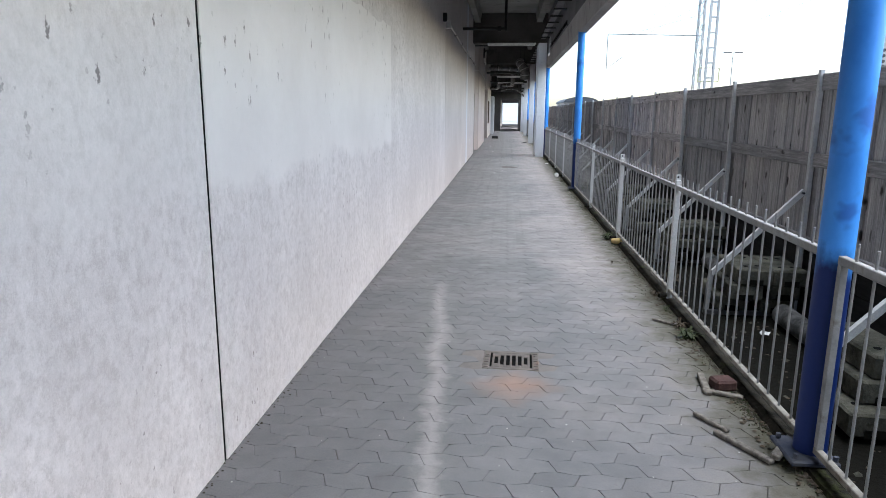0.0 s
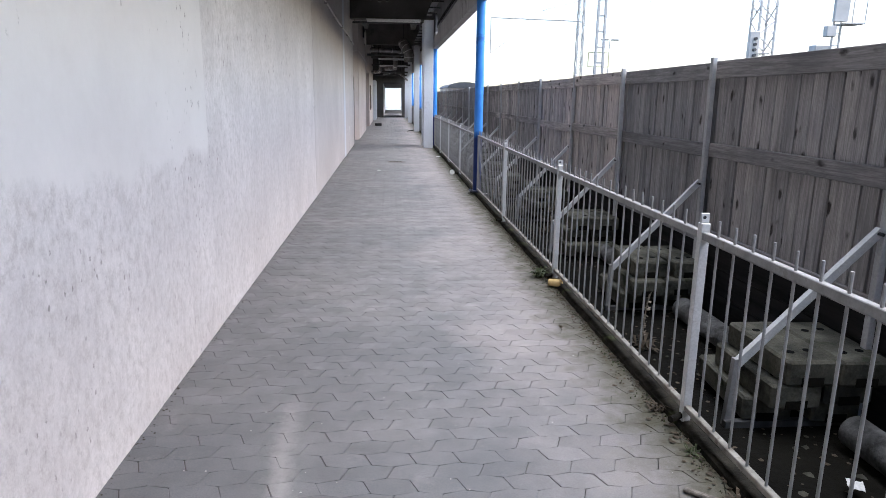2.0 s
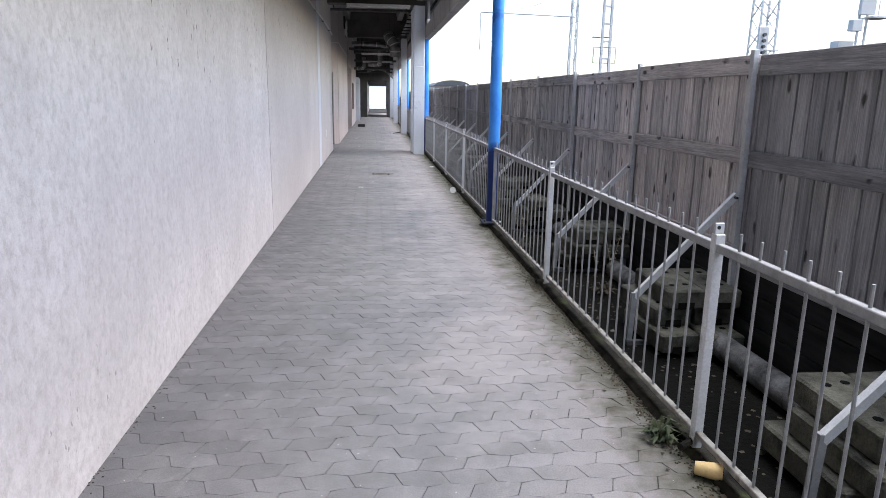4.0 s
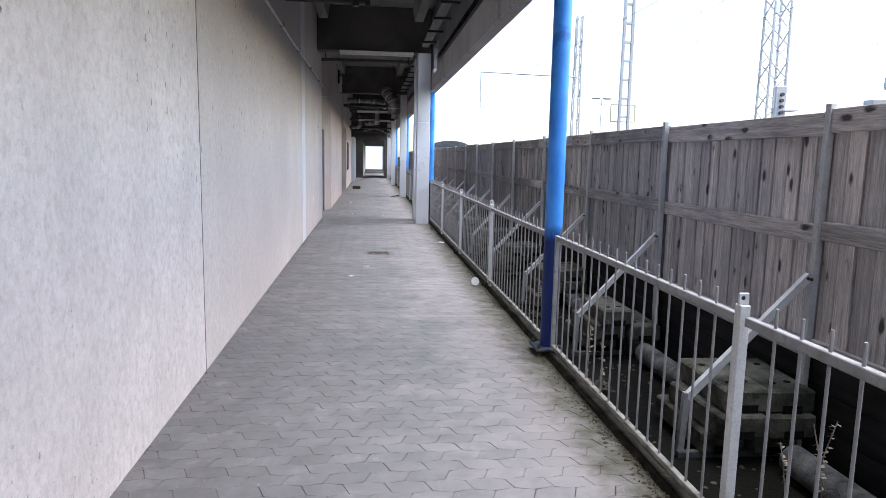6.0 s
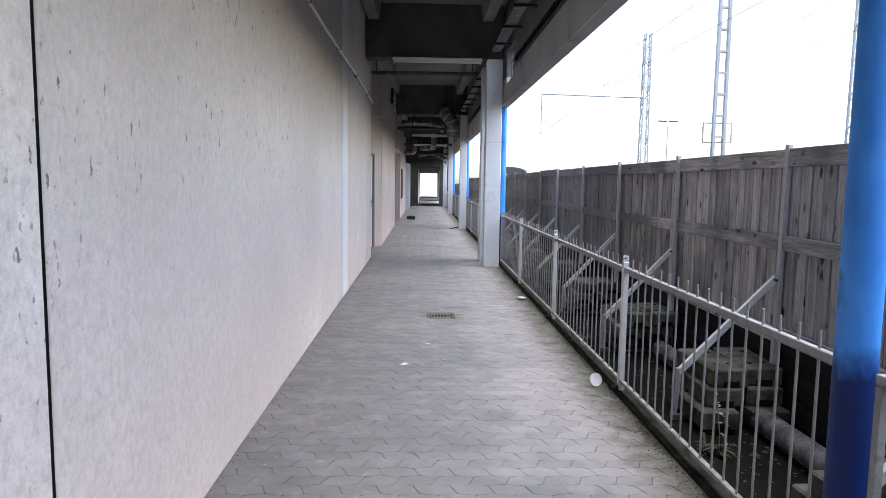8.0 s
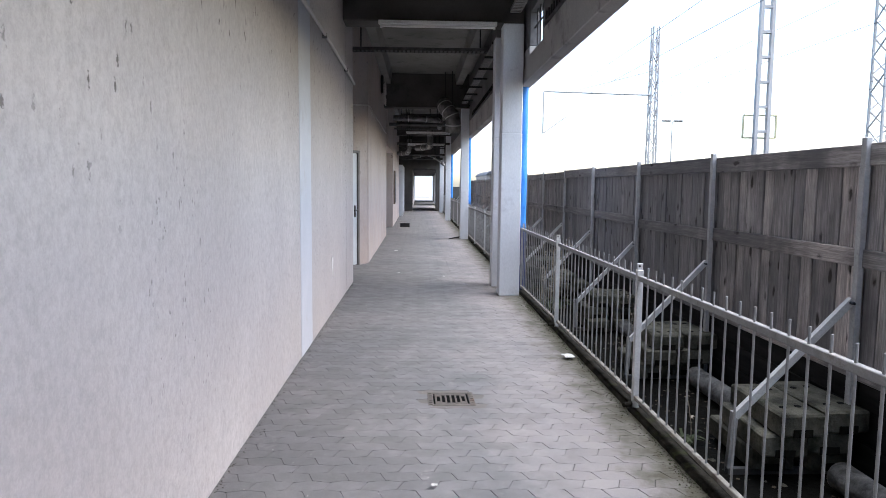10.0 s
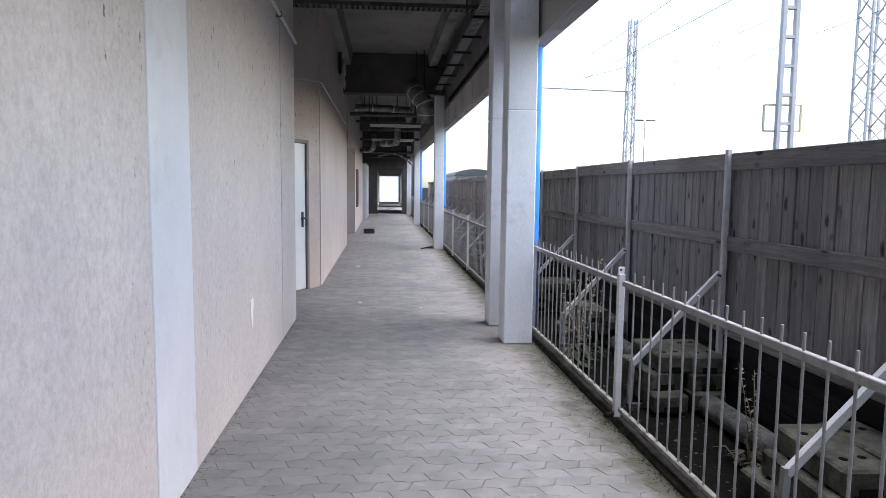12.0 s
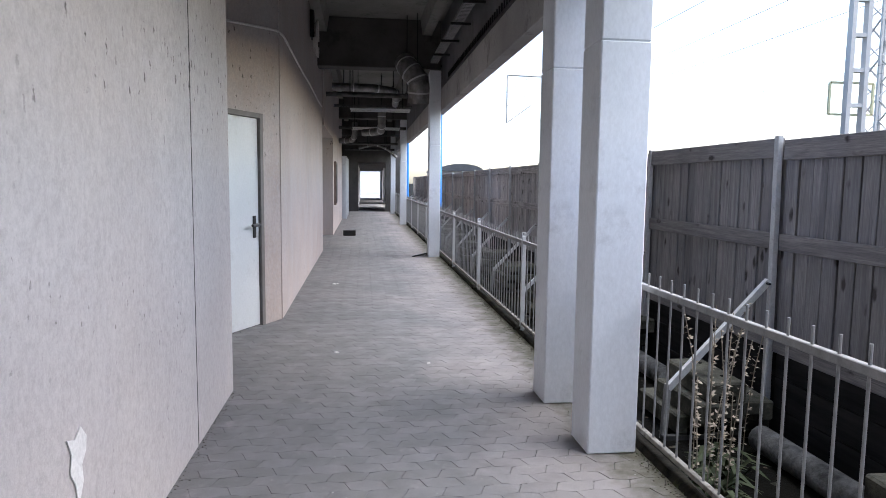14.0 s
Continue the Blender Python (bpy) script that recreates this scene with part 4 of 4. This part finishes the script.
for x, y, a in DRAINS:
    drain(x, y, a, "cast-iron floor drain with an oval slotted grate, rusty" if y < 10 else "cast-iron floor drain with an oval slotted grate")


# ---- litter, weeds and small things on the paving ----
def stick(x, y, turn, length, w, lift):
    s = part("wood_piece", boxed(-w / 2, w / 2, -length / 2, length / 2, 0, w * 0.6, 0.004), WOOD)
    s.matrix_world = pose(x, y, 0.004 + lift, rng.uniform(-2, 2), rng.uniform(-6, 6), turn)
    return tagged(s, "broken splintered strip of grey wood lying by the kerb", "wood scrap", "wood scraps")


stick(1.10, 2.83, 30, 0.31, 0.032, 0.0)
stick(1.03, 3.06, 33, 0.20, 0.028, 0.0)
stick(1.26, 2.80, -38, 0.24, 0.04, 0.02)
stick(1.13, 3.52, -6, 0.26, 0.035, 0.0)
stick(1.19, 3.40, 70, 0.20, 0.03, 0.0)
stick(1.17, 4.62, 50, 0.18, 0.025, 0.0)
bl = part("broken_brick", boxed(-0.06, 0.06, -0.05, 0.05, 0, 0.06, 0.012), simple("dull_red_brick", (0.05, 0.022, 0.02), (0.10, 0.05, 0.042), 14, 0.9, bump=0.6, dist=0.01))
bl.matrix_world = pose(1.22, 3.50, 0.0, 0, 0, 12)
tagged(bl, "broken dull red brick beside the kerb", "brick")


def cup(name, x, y, mat, label, lying, turn, r=0.036, h=0.10):
    c = thing(name, (x, y, 0.003), label, "cup")
    bm = bmesh.new()
    seg = 20
    rings = [(r * 0.74, 0.0), (r, h), (r + 0.003, h), (r + 0.003, h + 0.004), (r - 0.003, h + 0.004), (r * 0.74 - 0.003, 0.006)]
    vs = [[bm.verts.new((a * math.cos(2 * math.pi * k / seg), a * math.sin(2 * math.pi * k / seg), z)) for k in range(seg)] for a, z in rings]
    for a, b in zip(vs, vs[1:]):
        for k in range(seg):
            bm.faces.new((a[k], a[(k + 1) % seg], b[(k + 1) % seg], b[k]))
    bm.faces.new(vs[0][::-1])
    bm.faces.new(vs[-1])
    if lying:
        bmesh.ops.transform(bm, matrix=pose(0, 0, r, 88, 0, turn), verts=bm.verts)
    part("wall", bm, mat, c, "", True)
    return c


cup("paper_cup", 1.245, 7.50, CUP, "yellow paper cup lying by the railing post", True, 60)
lid = thing("cup_lid", (1.20, 15.42, 0.0), "round white cup lid leaning by the kerb", "lid")
bm = rod(bmesh.new(), (0, -0.004, 0), (0, 0.004, 0), 0.048, 28)
bmesh.ops.transform(bm, matrix=pose(0, 0, 0.046, -18, 0, 12), verts=bm.verts)
part("disc", bm, PAPER, lid, "", True)
bm = tube(bmesh.new(), [(0.046 * math.cos(a), -0.006, 0.046 * math.sin(a)) for a in (2 * math.pi * k / 24 for k in range(25))], 0.004, 6)
bmesh.ops.transform(bm, matrix=pose(0, 0, 0.046, -18, 0, 12), verts=bm.verts)
part("rim", bm, WHITE, lid, "", True)


def scrap(x, y, s, label, mat=PAPER):
    bm = bmesh.new()
    bmesh.ops.create_grid(bm, x_segments=7, y_segments=5, size=s)
    for v in bm.verts:
        v.co.x *= 1.3
        v.co.z = 0.012 + 0.9 * s * (0.5 + 0.5 * noise.noise(v.co * (2.2 / s) + Vector((x, y, 0)) * 5))
    bmesh.ops.solidify(bm, geom=bm.faces[:], thickness=0.0015)
    o = part("paper_scrap", bm, mat)
    o.matrix_world = pose(x, y, 0.0, 0, 0, rng.uniform(0, 180))
    return tagged(o, label, "litter", "paper scraps")


scrap(-0.24, 15.9, 0.025, "small crumpled white paper scrap on the paving")
scrap(1.19, 19.05, 0.042, "crumpled white paper lying by the kerb")
scrap(-0.04, 16.6, 0.012, "tiny white paper scrap on the paving")
scrap(0.30, 24.2, 0.014, "tiny white paper scrap on the paving")
scrap(-0.45, 24.6, 0.016, "tiny white paper scrap on the paving")
scrap(-0.62, 28.4, 0.03, "white paper scrap on the paving")
litter = scrap(1.96, 4.87, 0.032, "crumpled white paper on the dark soil")
litter.location.z = GROUND_Z + 0.03
scrap(1.62, 13.75, 0.035, "crumpled white paper on the dark soil").location.z = GROUND_Z + 0.01

boxy = thing("black_box", (-0.60, 37.35, 0), "small black box standing on the paving", "box")
part("body", boxed(-0.17, 0.17, -0.12, 0.12, 0, 0.13, 0.012), PLASTIC, boxy)
part("lid", boxed(-0.175, 0.175, -0.125, 0.125, 0.13, 0.15, 0.006), PLASTIC, boxy)
frag = thing("metal_stand", (0.93, 32.05, 0), "dark bent metal foot lying at the column", "metal scrap")
part("bar", beam(bmesh.new(), (-0.18, -0.05, 0.012), (0.12, 0.05, 0.07), 0.03, 0.02), BLACK, frag)
part("bar", beam(bmesh.new(), (-0.1, 0.1, 0.012), (0.1, -0.1, 0.05), 0.03, 0.02), BLACK, frag)


def weed(x, y, z, size, leaves, mat, label, seed, stalks=0):
    """A tuft of bent narrow leaves, with upright dry stalks if asked for."""
    r = random.Random(seed)
    w = thing("weed", (x, y, z), label, "weed", "weeds")
    bm = bmesh.new()
    for _ in range(leaves):
        a, ln, b = r.uniform(0, 6.28), size * r.uniform(0.5, 1.1), r.uniform(0.25, 0.9)
        o = Vector((r.uniform(-0.25, 0.25) * size, r.uniform(-0.35, 0.35) * size, 0.0))
        d, s = Vector((math.cos(a), math.sin(a), 0)), Vector((-math.sin(a), math.cos(a), 0)) * size * 0.07
        p = [o, o + d * ln * 0.4 + Vector((0, 0, ln * b * 0.7)), o + d * ln * 0.9 + Vector((0, 0, ln * b * 0.45))]
        v = [bm.verts.new(p[0] - s * 0.5), bm.verts.new(p[0] + s * 0.5), bm.verts.new(p[1] + s), bm.verts.new(p[1] - s), bm.verts.new(p[2])]
        bm.faces.new(v[:4])
        bm.faces.new((v[3], v[2], v[4]))
    part("leaves", bm, mat, w)
    for _ in range(stalks):
        h, a = size * r.uniform(2.0, 3.6), r.uniform(0, 6.28)
        lean = Vector((math.cos(a), math.sin(a), 0)) * h * 0.14
        o = Vector((r.uniform(-0.5, 0.5) * size, r.uniform(-0.5, 0.5) * size, 0))
        bm = bmesh.new()
        pts = [o + lean * t * t + Vector((0, 0, h * t)) for t in (0, 0.35, 0.7, 1.0)]
        tube(bm, pts, 0.0028, 5)
        for k in range(round(180 * size)):
            t = r.uniform(0.2, 1.0)
            c = o + lean * t * t + Vector((0, 0, h * t))
            b, ln = r.uniform(0, 6.28), r.uniform(0.012, 0.034)
            d, s = Vector((math.cos(b), math.sin(b), r.uniform(-0.4, 0.7))) * ln, Vector((-math.sin(b), math.cos(b), 0.3)) * ln * 0.3
            bm.faces.new([bm.verts.new(q) for q in (c, c + d * 0.5 + s, c + d, c + d * 0.5 - s)])
        part("stalk", bm, STRAW, w)
    return w


weed(1.25, 4.32, 0.0, 0.11, 46, LEAF_GREEN, "straggly green weed growing at the kerb", 1)
weed(1.25, 4.55, 0.0, 0.09, 30, LEAF_DRY, "withered weed at the kerb", 2)
weed(1.24, 7.80, 0.0, 0.13, 54, LEAF_GREEN, "dark green weed growing at the railing post", 3)
weed(1.26, 5.35, 0.0, 0.07, 24, LEAF_DRY, "withered weed at the kerb", 4)
weed(1.26, 4.95, 0.0, 0.06, 20, LEAF_GREEN, "small weed at the kerb", 5)
weed(1.10, 6.55, 0.0, 0.035, 24, LEAF_DRY, "small dry tuft on the paving", 6)
weed(1.62, 22.15, GROUND_Z, 0.27, 40, LEAF_GREEN, "tall dry weeds growing behind the railing", 7, 7)
weed(1.80, 22.45, GROUND_Z, 0.29, 40, LEAF_GREEN, "tall dry weeds growing behind the railing", 8, 7)
weed(1.60, 12.4, GROUND_Z, 0.16, 40, LEAF_DRY, "dry grass tuft behind the railing", 9, 2)
weed(1.75, 14.6, GROUND_Z, 0.15, 40, LEAF_GREEN, "low weed behind the railing", 10, 2)
weed(2.05, 19.9, GROUND_Z, 0.2, 40, LEAF_DRY, "dry weeds beside the base beam", 11, 3)
weed(1.65, 17.6, GROUND_Z, 0.14, 40, LEAF_GREEN, "low weed behind the railing", 12, 1)
weed(1.95, 10.6, GROUND_Z, 0.16, 40, LEAF_DRY, "dry weeds beside the base beam", 13, 3)
weed(1.70, 6.6, GROUND_Z, 0.14, 40, LEAF_DRY, "dry weeds behind the railing", 14, 2)


def scatter(name, mat, n, place, size, label, category, flat=0.5):
    """Loose crumbs too many to count, as one object."""
    bm = bmesh.new()
    for _ in range(n):
        x, y, z = place()
        s = size * rng.uniform(0.4, 1.3)
        v = []
        k = rng.randint(4, 6)
        a0 = rng.uniform(0, 6.28)
        for i in range(k):
            a = a0 + 6.283 * i / k
            q = s * rng.uniform(0.6, 1.1)
            v.append(bm.verts.new((x + q * math.cos(a), y + q * math.sin(a), z)))
        t = bm.verts.new((x, y, z + s * flat))
        for i in range(k):
            bm.faces.new((v[i], v[(i + 1) % k], t))
    return tagged(part(name, bm, mat), label, category, "", "stuff")


scatter("grit", GRIT, 1000, lambda: (rng.uniform(-1.05, 1.15), rng.uniform(1.5, 34), 0.0005), 0.0045, "pale grit and crumbs scattered on the paving", "grit")
def kerb_crumb():
    while True:
        y = rng.uniform(1.0, 34)
        if rng.random() < 0.15 + 1.5 * max(0.0, noise.noise((0, y * 1.7, 0))):
            return 1.305 - abs(rng.gauss(0, 0.035)) - 0.05 * rng.random() ** 4, y, 0.001


scatter("dirt_crumbs", DIRT, 9000, kerb_crumb, 0.0065, "dark earth crumbs along the kerb", "dirt")
scatter("moss_tufts", LEAF_GREEN, 2600, kerb_crumb, 0.006, "small moss tufts along the kerb", "moss", 1.2)
scatter("fallen_leaves", LEAF_DRY, 700, lambda: (1.30 - abs(rng.gauss(0, 0.055)), 2.2 + 10 * rng.random() ** 1.2, 0.006), 0.014, "brown fallen leaves gathered along the kerb", "leaves", 0.25)
scatter("pit_debris", LEAF_DRY, 2200, lambda: (rng.uniform(1.45, 2.4), rng.uniform(1, 40), GROUND_Z + 0.002), 0.014, "dead leaves and debris on the dark soil", "debris", 0.3)
scatter("pit_stones", BLOCK, 500, lambda: (rng.uniform(1.45, 2.4), rng.uniform(1, 40), GROUND_Z + 0.001), 0.022, "small stones on the dark soil", "stones", 0.6)
scatter("wall_foot_dirt", DIRT, 1400, lambda: (WX + abs(rng.gauss(0, 0.025)), rng.uniform(1, 23.6), 0.001), 0.006, "dirt along the foot of the wall", "dirt")


# ---- railway masts and the distance ----
def ladder_mast(x, y, h):
    """Two channel uprights with flat rungs, an empty sign frame on it."""
    m = thing("catenary_mast", (x, y, GROUND_Z), "pale steel ladder-type railway mast with a yellow sign frame", "mast")
    for dx in (-0.17, 0.17):
        b = bmesh.new()
        beam(b, (dx, 0, 0), (dx * 0.62, 0, h), 0.085, 0.12, (0, 1, 0))
        part("upright", b, MAST, m)
    n = int(h / 0.62)
    for i in range(1, n):
        z = i * 0.62
        w = 0.17 - 0.065 * z / h
        part("rung", boxed(-w, w, -0.05, 0.05, z, z + 0.07), MAST, m)
    z0, z1 = 2.98, 3.55
    for a, b in (((-0.43, z0), (0.43, z0)), ((-0.43, z1), (0.43, z1)), ((-0.43, z0), (-0.43, z1)), ((0.43, z0), (0.43, z1))):
        part("sign_frame", beam(bmesh.new(), (a[0], 0.10, a[1]), (b[0], 0.10, b[1]), 0.04, 0.04, (0, 1, 0)), SIGN_YELLOW, m)
    return m


ladder_mast(8.62, 30.2, 15.0)


def lattice_mast(x, y, h, w0, w1, label, bay=0.8, arm=None, leg=0.085):
    m = thing("lattice_mast", (x, y, GROUND_Z), label, "mast", "lattice masts")
    at = lambda sx, sy, z: Vector((sx, sy, 0)) * ((w0 + (w1 - w0) * z / h) / 2) + Vector((0, 0, z))
    for sx in (-1, 1):
        for sy in (-1, 1):
            part("leg", beam(bmesh.new(), at(sx, sy, 0), at(sx, sy, h), leg, leg, (0, 1, 0)), MAST, m)
    bm = bmesh.new()
    z, f = 0.0, 1
    while z + bay < h:
        for a, b in (((-1, -1), (1, -1)), ((-1, 1), (1, 1)), ((-1, -1), (-1, 1)), ((1, -1), (1, 1))):
            p, q = (a, b) if f > 0 else (b, a)
            beam(bm, at(*p, z), at(*q, z + bay), leg * 0.6, leg * 0.6)
        z, f = z + bay, -f
    part("lattice", bm, MAST, m)
    if arm:
        part("boom", rod(bmesh.new(), (0, 0, arm[1]), (arm[0], 0, arm[1] + 0.15), 0.055, 8), MAST, m)
        part("stay", rod(bmesh.new(), (0, 0, arm[1] + 1.6), (arm[0] * 0.75, 0, arm[1] + 0.15), 0.025, 6), MAST, m)
        part("dropper", rod(bmesh.new(), (arm[0], 0, arm[1] + 0.1), (arm[0], 0, arm[1] - 2.6), 0.05, 8), MAST, m)
        part("register_arm", rod(bmesh.new(), (arm[0], 0, arm[1] - 2.6), (arm[0] + 1.5, 0, arm[1] - 1.5), 0.03, 6), MAST, m)
    return m


lattice_mast(15.4, 57.4, 12.2, 0.55, 0.38, "slim steel railway mast with a boom arm", 0.9, (-7.3, 7.8))
lattice_mast(28.6, 53.6, 26.0, 1.35, 1.05, "tall tapering steel lattice mast", 1.1, None, 0.13)

sig = thing("signal_mast", (18.75, 30.2, GROUND_Z), "railway signal mast with cabinets and a service platform", "signal")
for dx in (-0.16, 0.16):
    part("upright", beam(bmesh.new(), (dx, 0, 0), (dx, 0, 7.5), 0.07, 0.07, (0, 1, 0)), MAST, sig)
for k in range(14):
    part("rung", boxed(-0.16, 0.16, -0.02, 0.02, 0.5 + 0.5 * k, 0.54 + 0.5 * k), MAST, sig)
part("signal_head", boxed(-0.34, 0.28, -0.28, -0.10, 4.95, 6.45, 0.02), MAST, sig)
part("relay_box", boxed(-0.60, -0.18, -0.3, 0.0, 4.35, 4.78, 0.02), MAST, sig)
part("platform", boxed(0.1, 0.95, -0.4, 0.4, 4.85, 4.91), MAST, sig)
for a in ((0.92, -0.4), (0.92, 0.4)):
    part("guard_post", rod(bmesh.new(), (a[0], a[1], 4.85), (a[0], a[1], 6.0), 0.025, 6), MAST, sig)
part("guard_rail", rod(bmesh.new(), (0.92, -0.4, 6.0), (0.92, 0.4, 6.0), 0.025, 6), MAST, sig)
kiosk = part("relay_cabinet", boxed(-0.35, 0.35, -0.25, 0.25, 0, 4.1, 0.03), MAST)
kiosk.location = (18.75, 31.2, GROUND_Z)
tagged(kiosk, "grey relay cabinet on a tall plinth", "cabinet")

box_mast = thing("signal_mast", (20.51, 40.0, GROUND_Z), "railway signal box on a slim steel pole", "signal")
part("pole", rod(bmesh.new(), (0, 0, 0), (0, 0, 5.53), 0.06, 8), MAST, box_mast)
part("signal_head", boxed(-0.30, 0.30, -0.2, -0.06, 3.96, 5.53, 0.03), MAST, box_mast)
for k in range(4):
    part("lens_hood", rod(bmesh.new(), (0.0, -0.2, 4.21 + 0.3 * k), (0.0, -0.34, 4.21 + 0.3 * k), 0.09, 10), DARK_STEEL, box_mast)
part("platform", boxed(0.1, 0.9, -0.3, 0.3, 4.31, 4.37), MAST, box_mast)

wires = thing("overhead_wires", (0, 0, 6.0), "thin railway contact and catenary wires", "wires")
for x, z, s in ((8.1, 0.0, 0.0), (8.1, 1.3, 0.5), (12.5, 0.1, 0.0), (12.5, 1.5, 0.5), (20.0, 0.3, 0.0), (26.0, 1.8, 0.5)):
    pts = []
    for k in range(41):
        y = 20 + 4.5 * k
        u = ((y - 20) % 60) / 60
        pts.append((x, y, z - s * 4 * u * (1 - u)))
    part("wire", tube(bmesh.new(), pts, 0.010, 5), FRAME, wires)

for x, y, h in ((24.3, 77, 8.1),):
    l = thing("yard_lamp", (x, y, GROUND_Z), "slim yard lamp post with two heads", "street lamp", "yard lamps")
    part("pole", rod(bmesh.new(), (0, 0, 0), (0, 0, h), 0.09, 8, 0.05), MAST, l)
    for s in (-1, 1):
        part("lamp_head", boxed(min(s * 0.15, s * 1.0), max(s * 0.15, s * 1.0), -0.15, 0.15, h - 0.05, h + 0.1, 0.03), FRAME, l)

canopy = thing("arched_shed", (8.1, 75, GROUND_Z), "low shed with a dark arched roof beyond the hoarding", "shed")
bm = bmesh.new()
arc = [(1.9 * math.cos(a), 2.70 + 0.62 * math.sin(a)) for a in (math.pi * k / 14 for k in range(15))]
profile(bm, arc, 0, 12)
part("roof", bm, ROOF_DARK, canopy)
part("wall", boxed(-1.8, 1.8, 0.2, 11.8, 0, 2.705), TAN, canopy)


# ---- paving stones ----
PX, PY, BULGE, LEAN_Y = 0.1845, 0.0996, 0.021, 0.015
FIRST_X, FIRST_Y = -0.0252, 0.3956


def stone_outline(row, gx, gy):
    """An elongated six-sided stone whose end joints lean one way or the other, row by row."""
    l = LEAN_Y if row % 2 else -LEAN_Y
    hx, hy = PX / 2 - gx, PY / 2 - gy
    return [(-hx - l, -hy + BULGE / 2), (0 - l * 0.2, -hy - BULGE / 2), (hx - l, -hy + BULGE / 2), (hx + l, hy - BULGE / 2), (0 + l * 0.2, hy + BULGE / 2), (-hx + l, hy - BULGE / 2)]


def stone(bm, row, x, y, dz, cut=None, gap=0.001):
    a = stone_outline(row, gap, 0.0003)
    b = stone_outline(row, gap + 0.0020, 0.0004 + 0.35 * gap)
    clamp = (lambda u: min(max(u, cut[0]), cut[1])) if cut else (lambda u: u)
    lo = [bm.verts.new((clamp(px + x), py + y, -0.014)) for px, py in a]
    mid = [bm.verts.new((clamp(px + x), py + y, dz - 0.0018)) for px, py in a]
    top = [bm.verts.new((clamp(px + x), py + y, dz)) for px, py in b]
    for p, q in ((lo, mid), (mid, top)):
        for k in range(6):
            bm.faces.new((p[k], p[(k + 1) % 6], q[(k + 1) % 6], q[k]))
    bm.faces.new(top)


def near_drain(x, y):
    return any(abs(x - dx) < 0.205 and abs(y - dy) < 0.165 for dx, dy, _ in DRAINS)


GAPS = (0.0005, 0.0012, 0.0022)
whole = [[mesh_of((lambda b: (stone(b, r, 0, 0, 0.0, None, g), b)[1])(bmesh.new()), "paver", PAVER) for g in GAPS] for r in (0, 1)]
field = bmesh.new()
rows = int((END + 12 - FIRST_Y) / PY)
for r in range(rows):
    y = FIRST_Y + r * PY
    left = WX + wall_out(y) - 0.02 if not 23.6 < y < 26.1 else -1.13 - 1.25 * (26.1 - y) / 2.5
    if 33.3 < y < 37.5:
        left = -1.5
    n0 = math.floor((left - 0.2) / PX)
    for c in range(n0, 10):
        x = FIRST_X + (c + (0.5 if r % 2 else 0.0)) * PX
        if x < left - PX / 2 or x > KX + PX / 2 or near_drain(x, y):
            continue
        dz = rng.uniform(-0.0007, 0.0007)
        edge = x < left + PX / 2 + 0.03 or x > KX - PX / 2 - 0.03
        if 4.0 < y < 6.35 and not edge:
            o = new("paver", whole[r % 2][rng.randrange(3)])
            o.parent = floor
            o.location = (x + rng.uniform(-0.001, 0.001), y, dz)
            o.rotation_euler = (rng.uniform(-0.006, 0.006), rng.uniform(-0.006, 0.006), rng.uniform(-0.008, 0.008))
        else:
            stone(field, r, x, y, dz, (left - 0.03, KX - 0.005) if edge else None, GAPS[rng.randrange(3)])
tagged(part("paver_field", field, PAVER_FIELD, floor), kind="stuff")
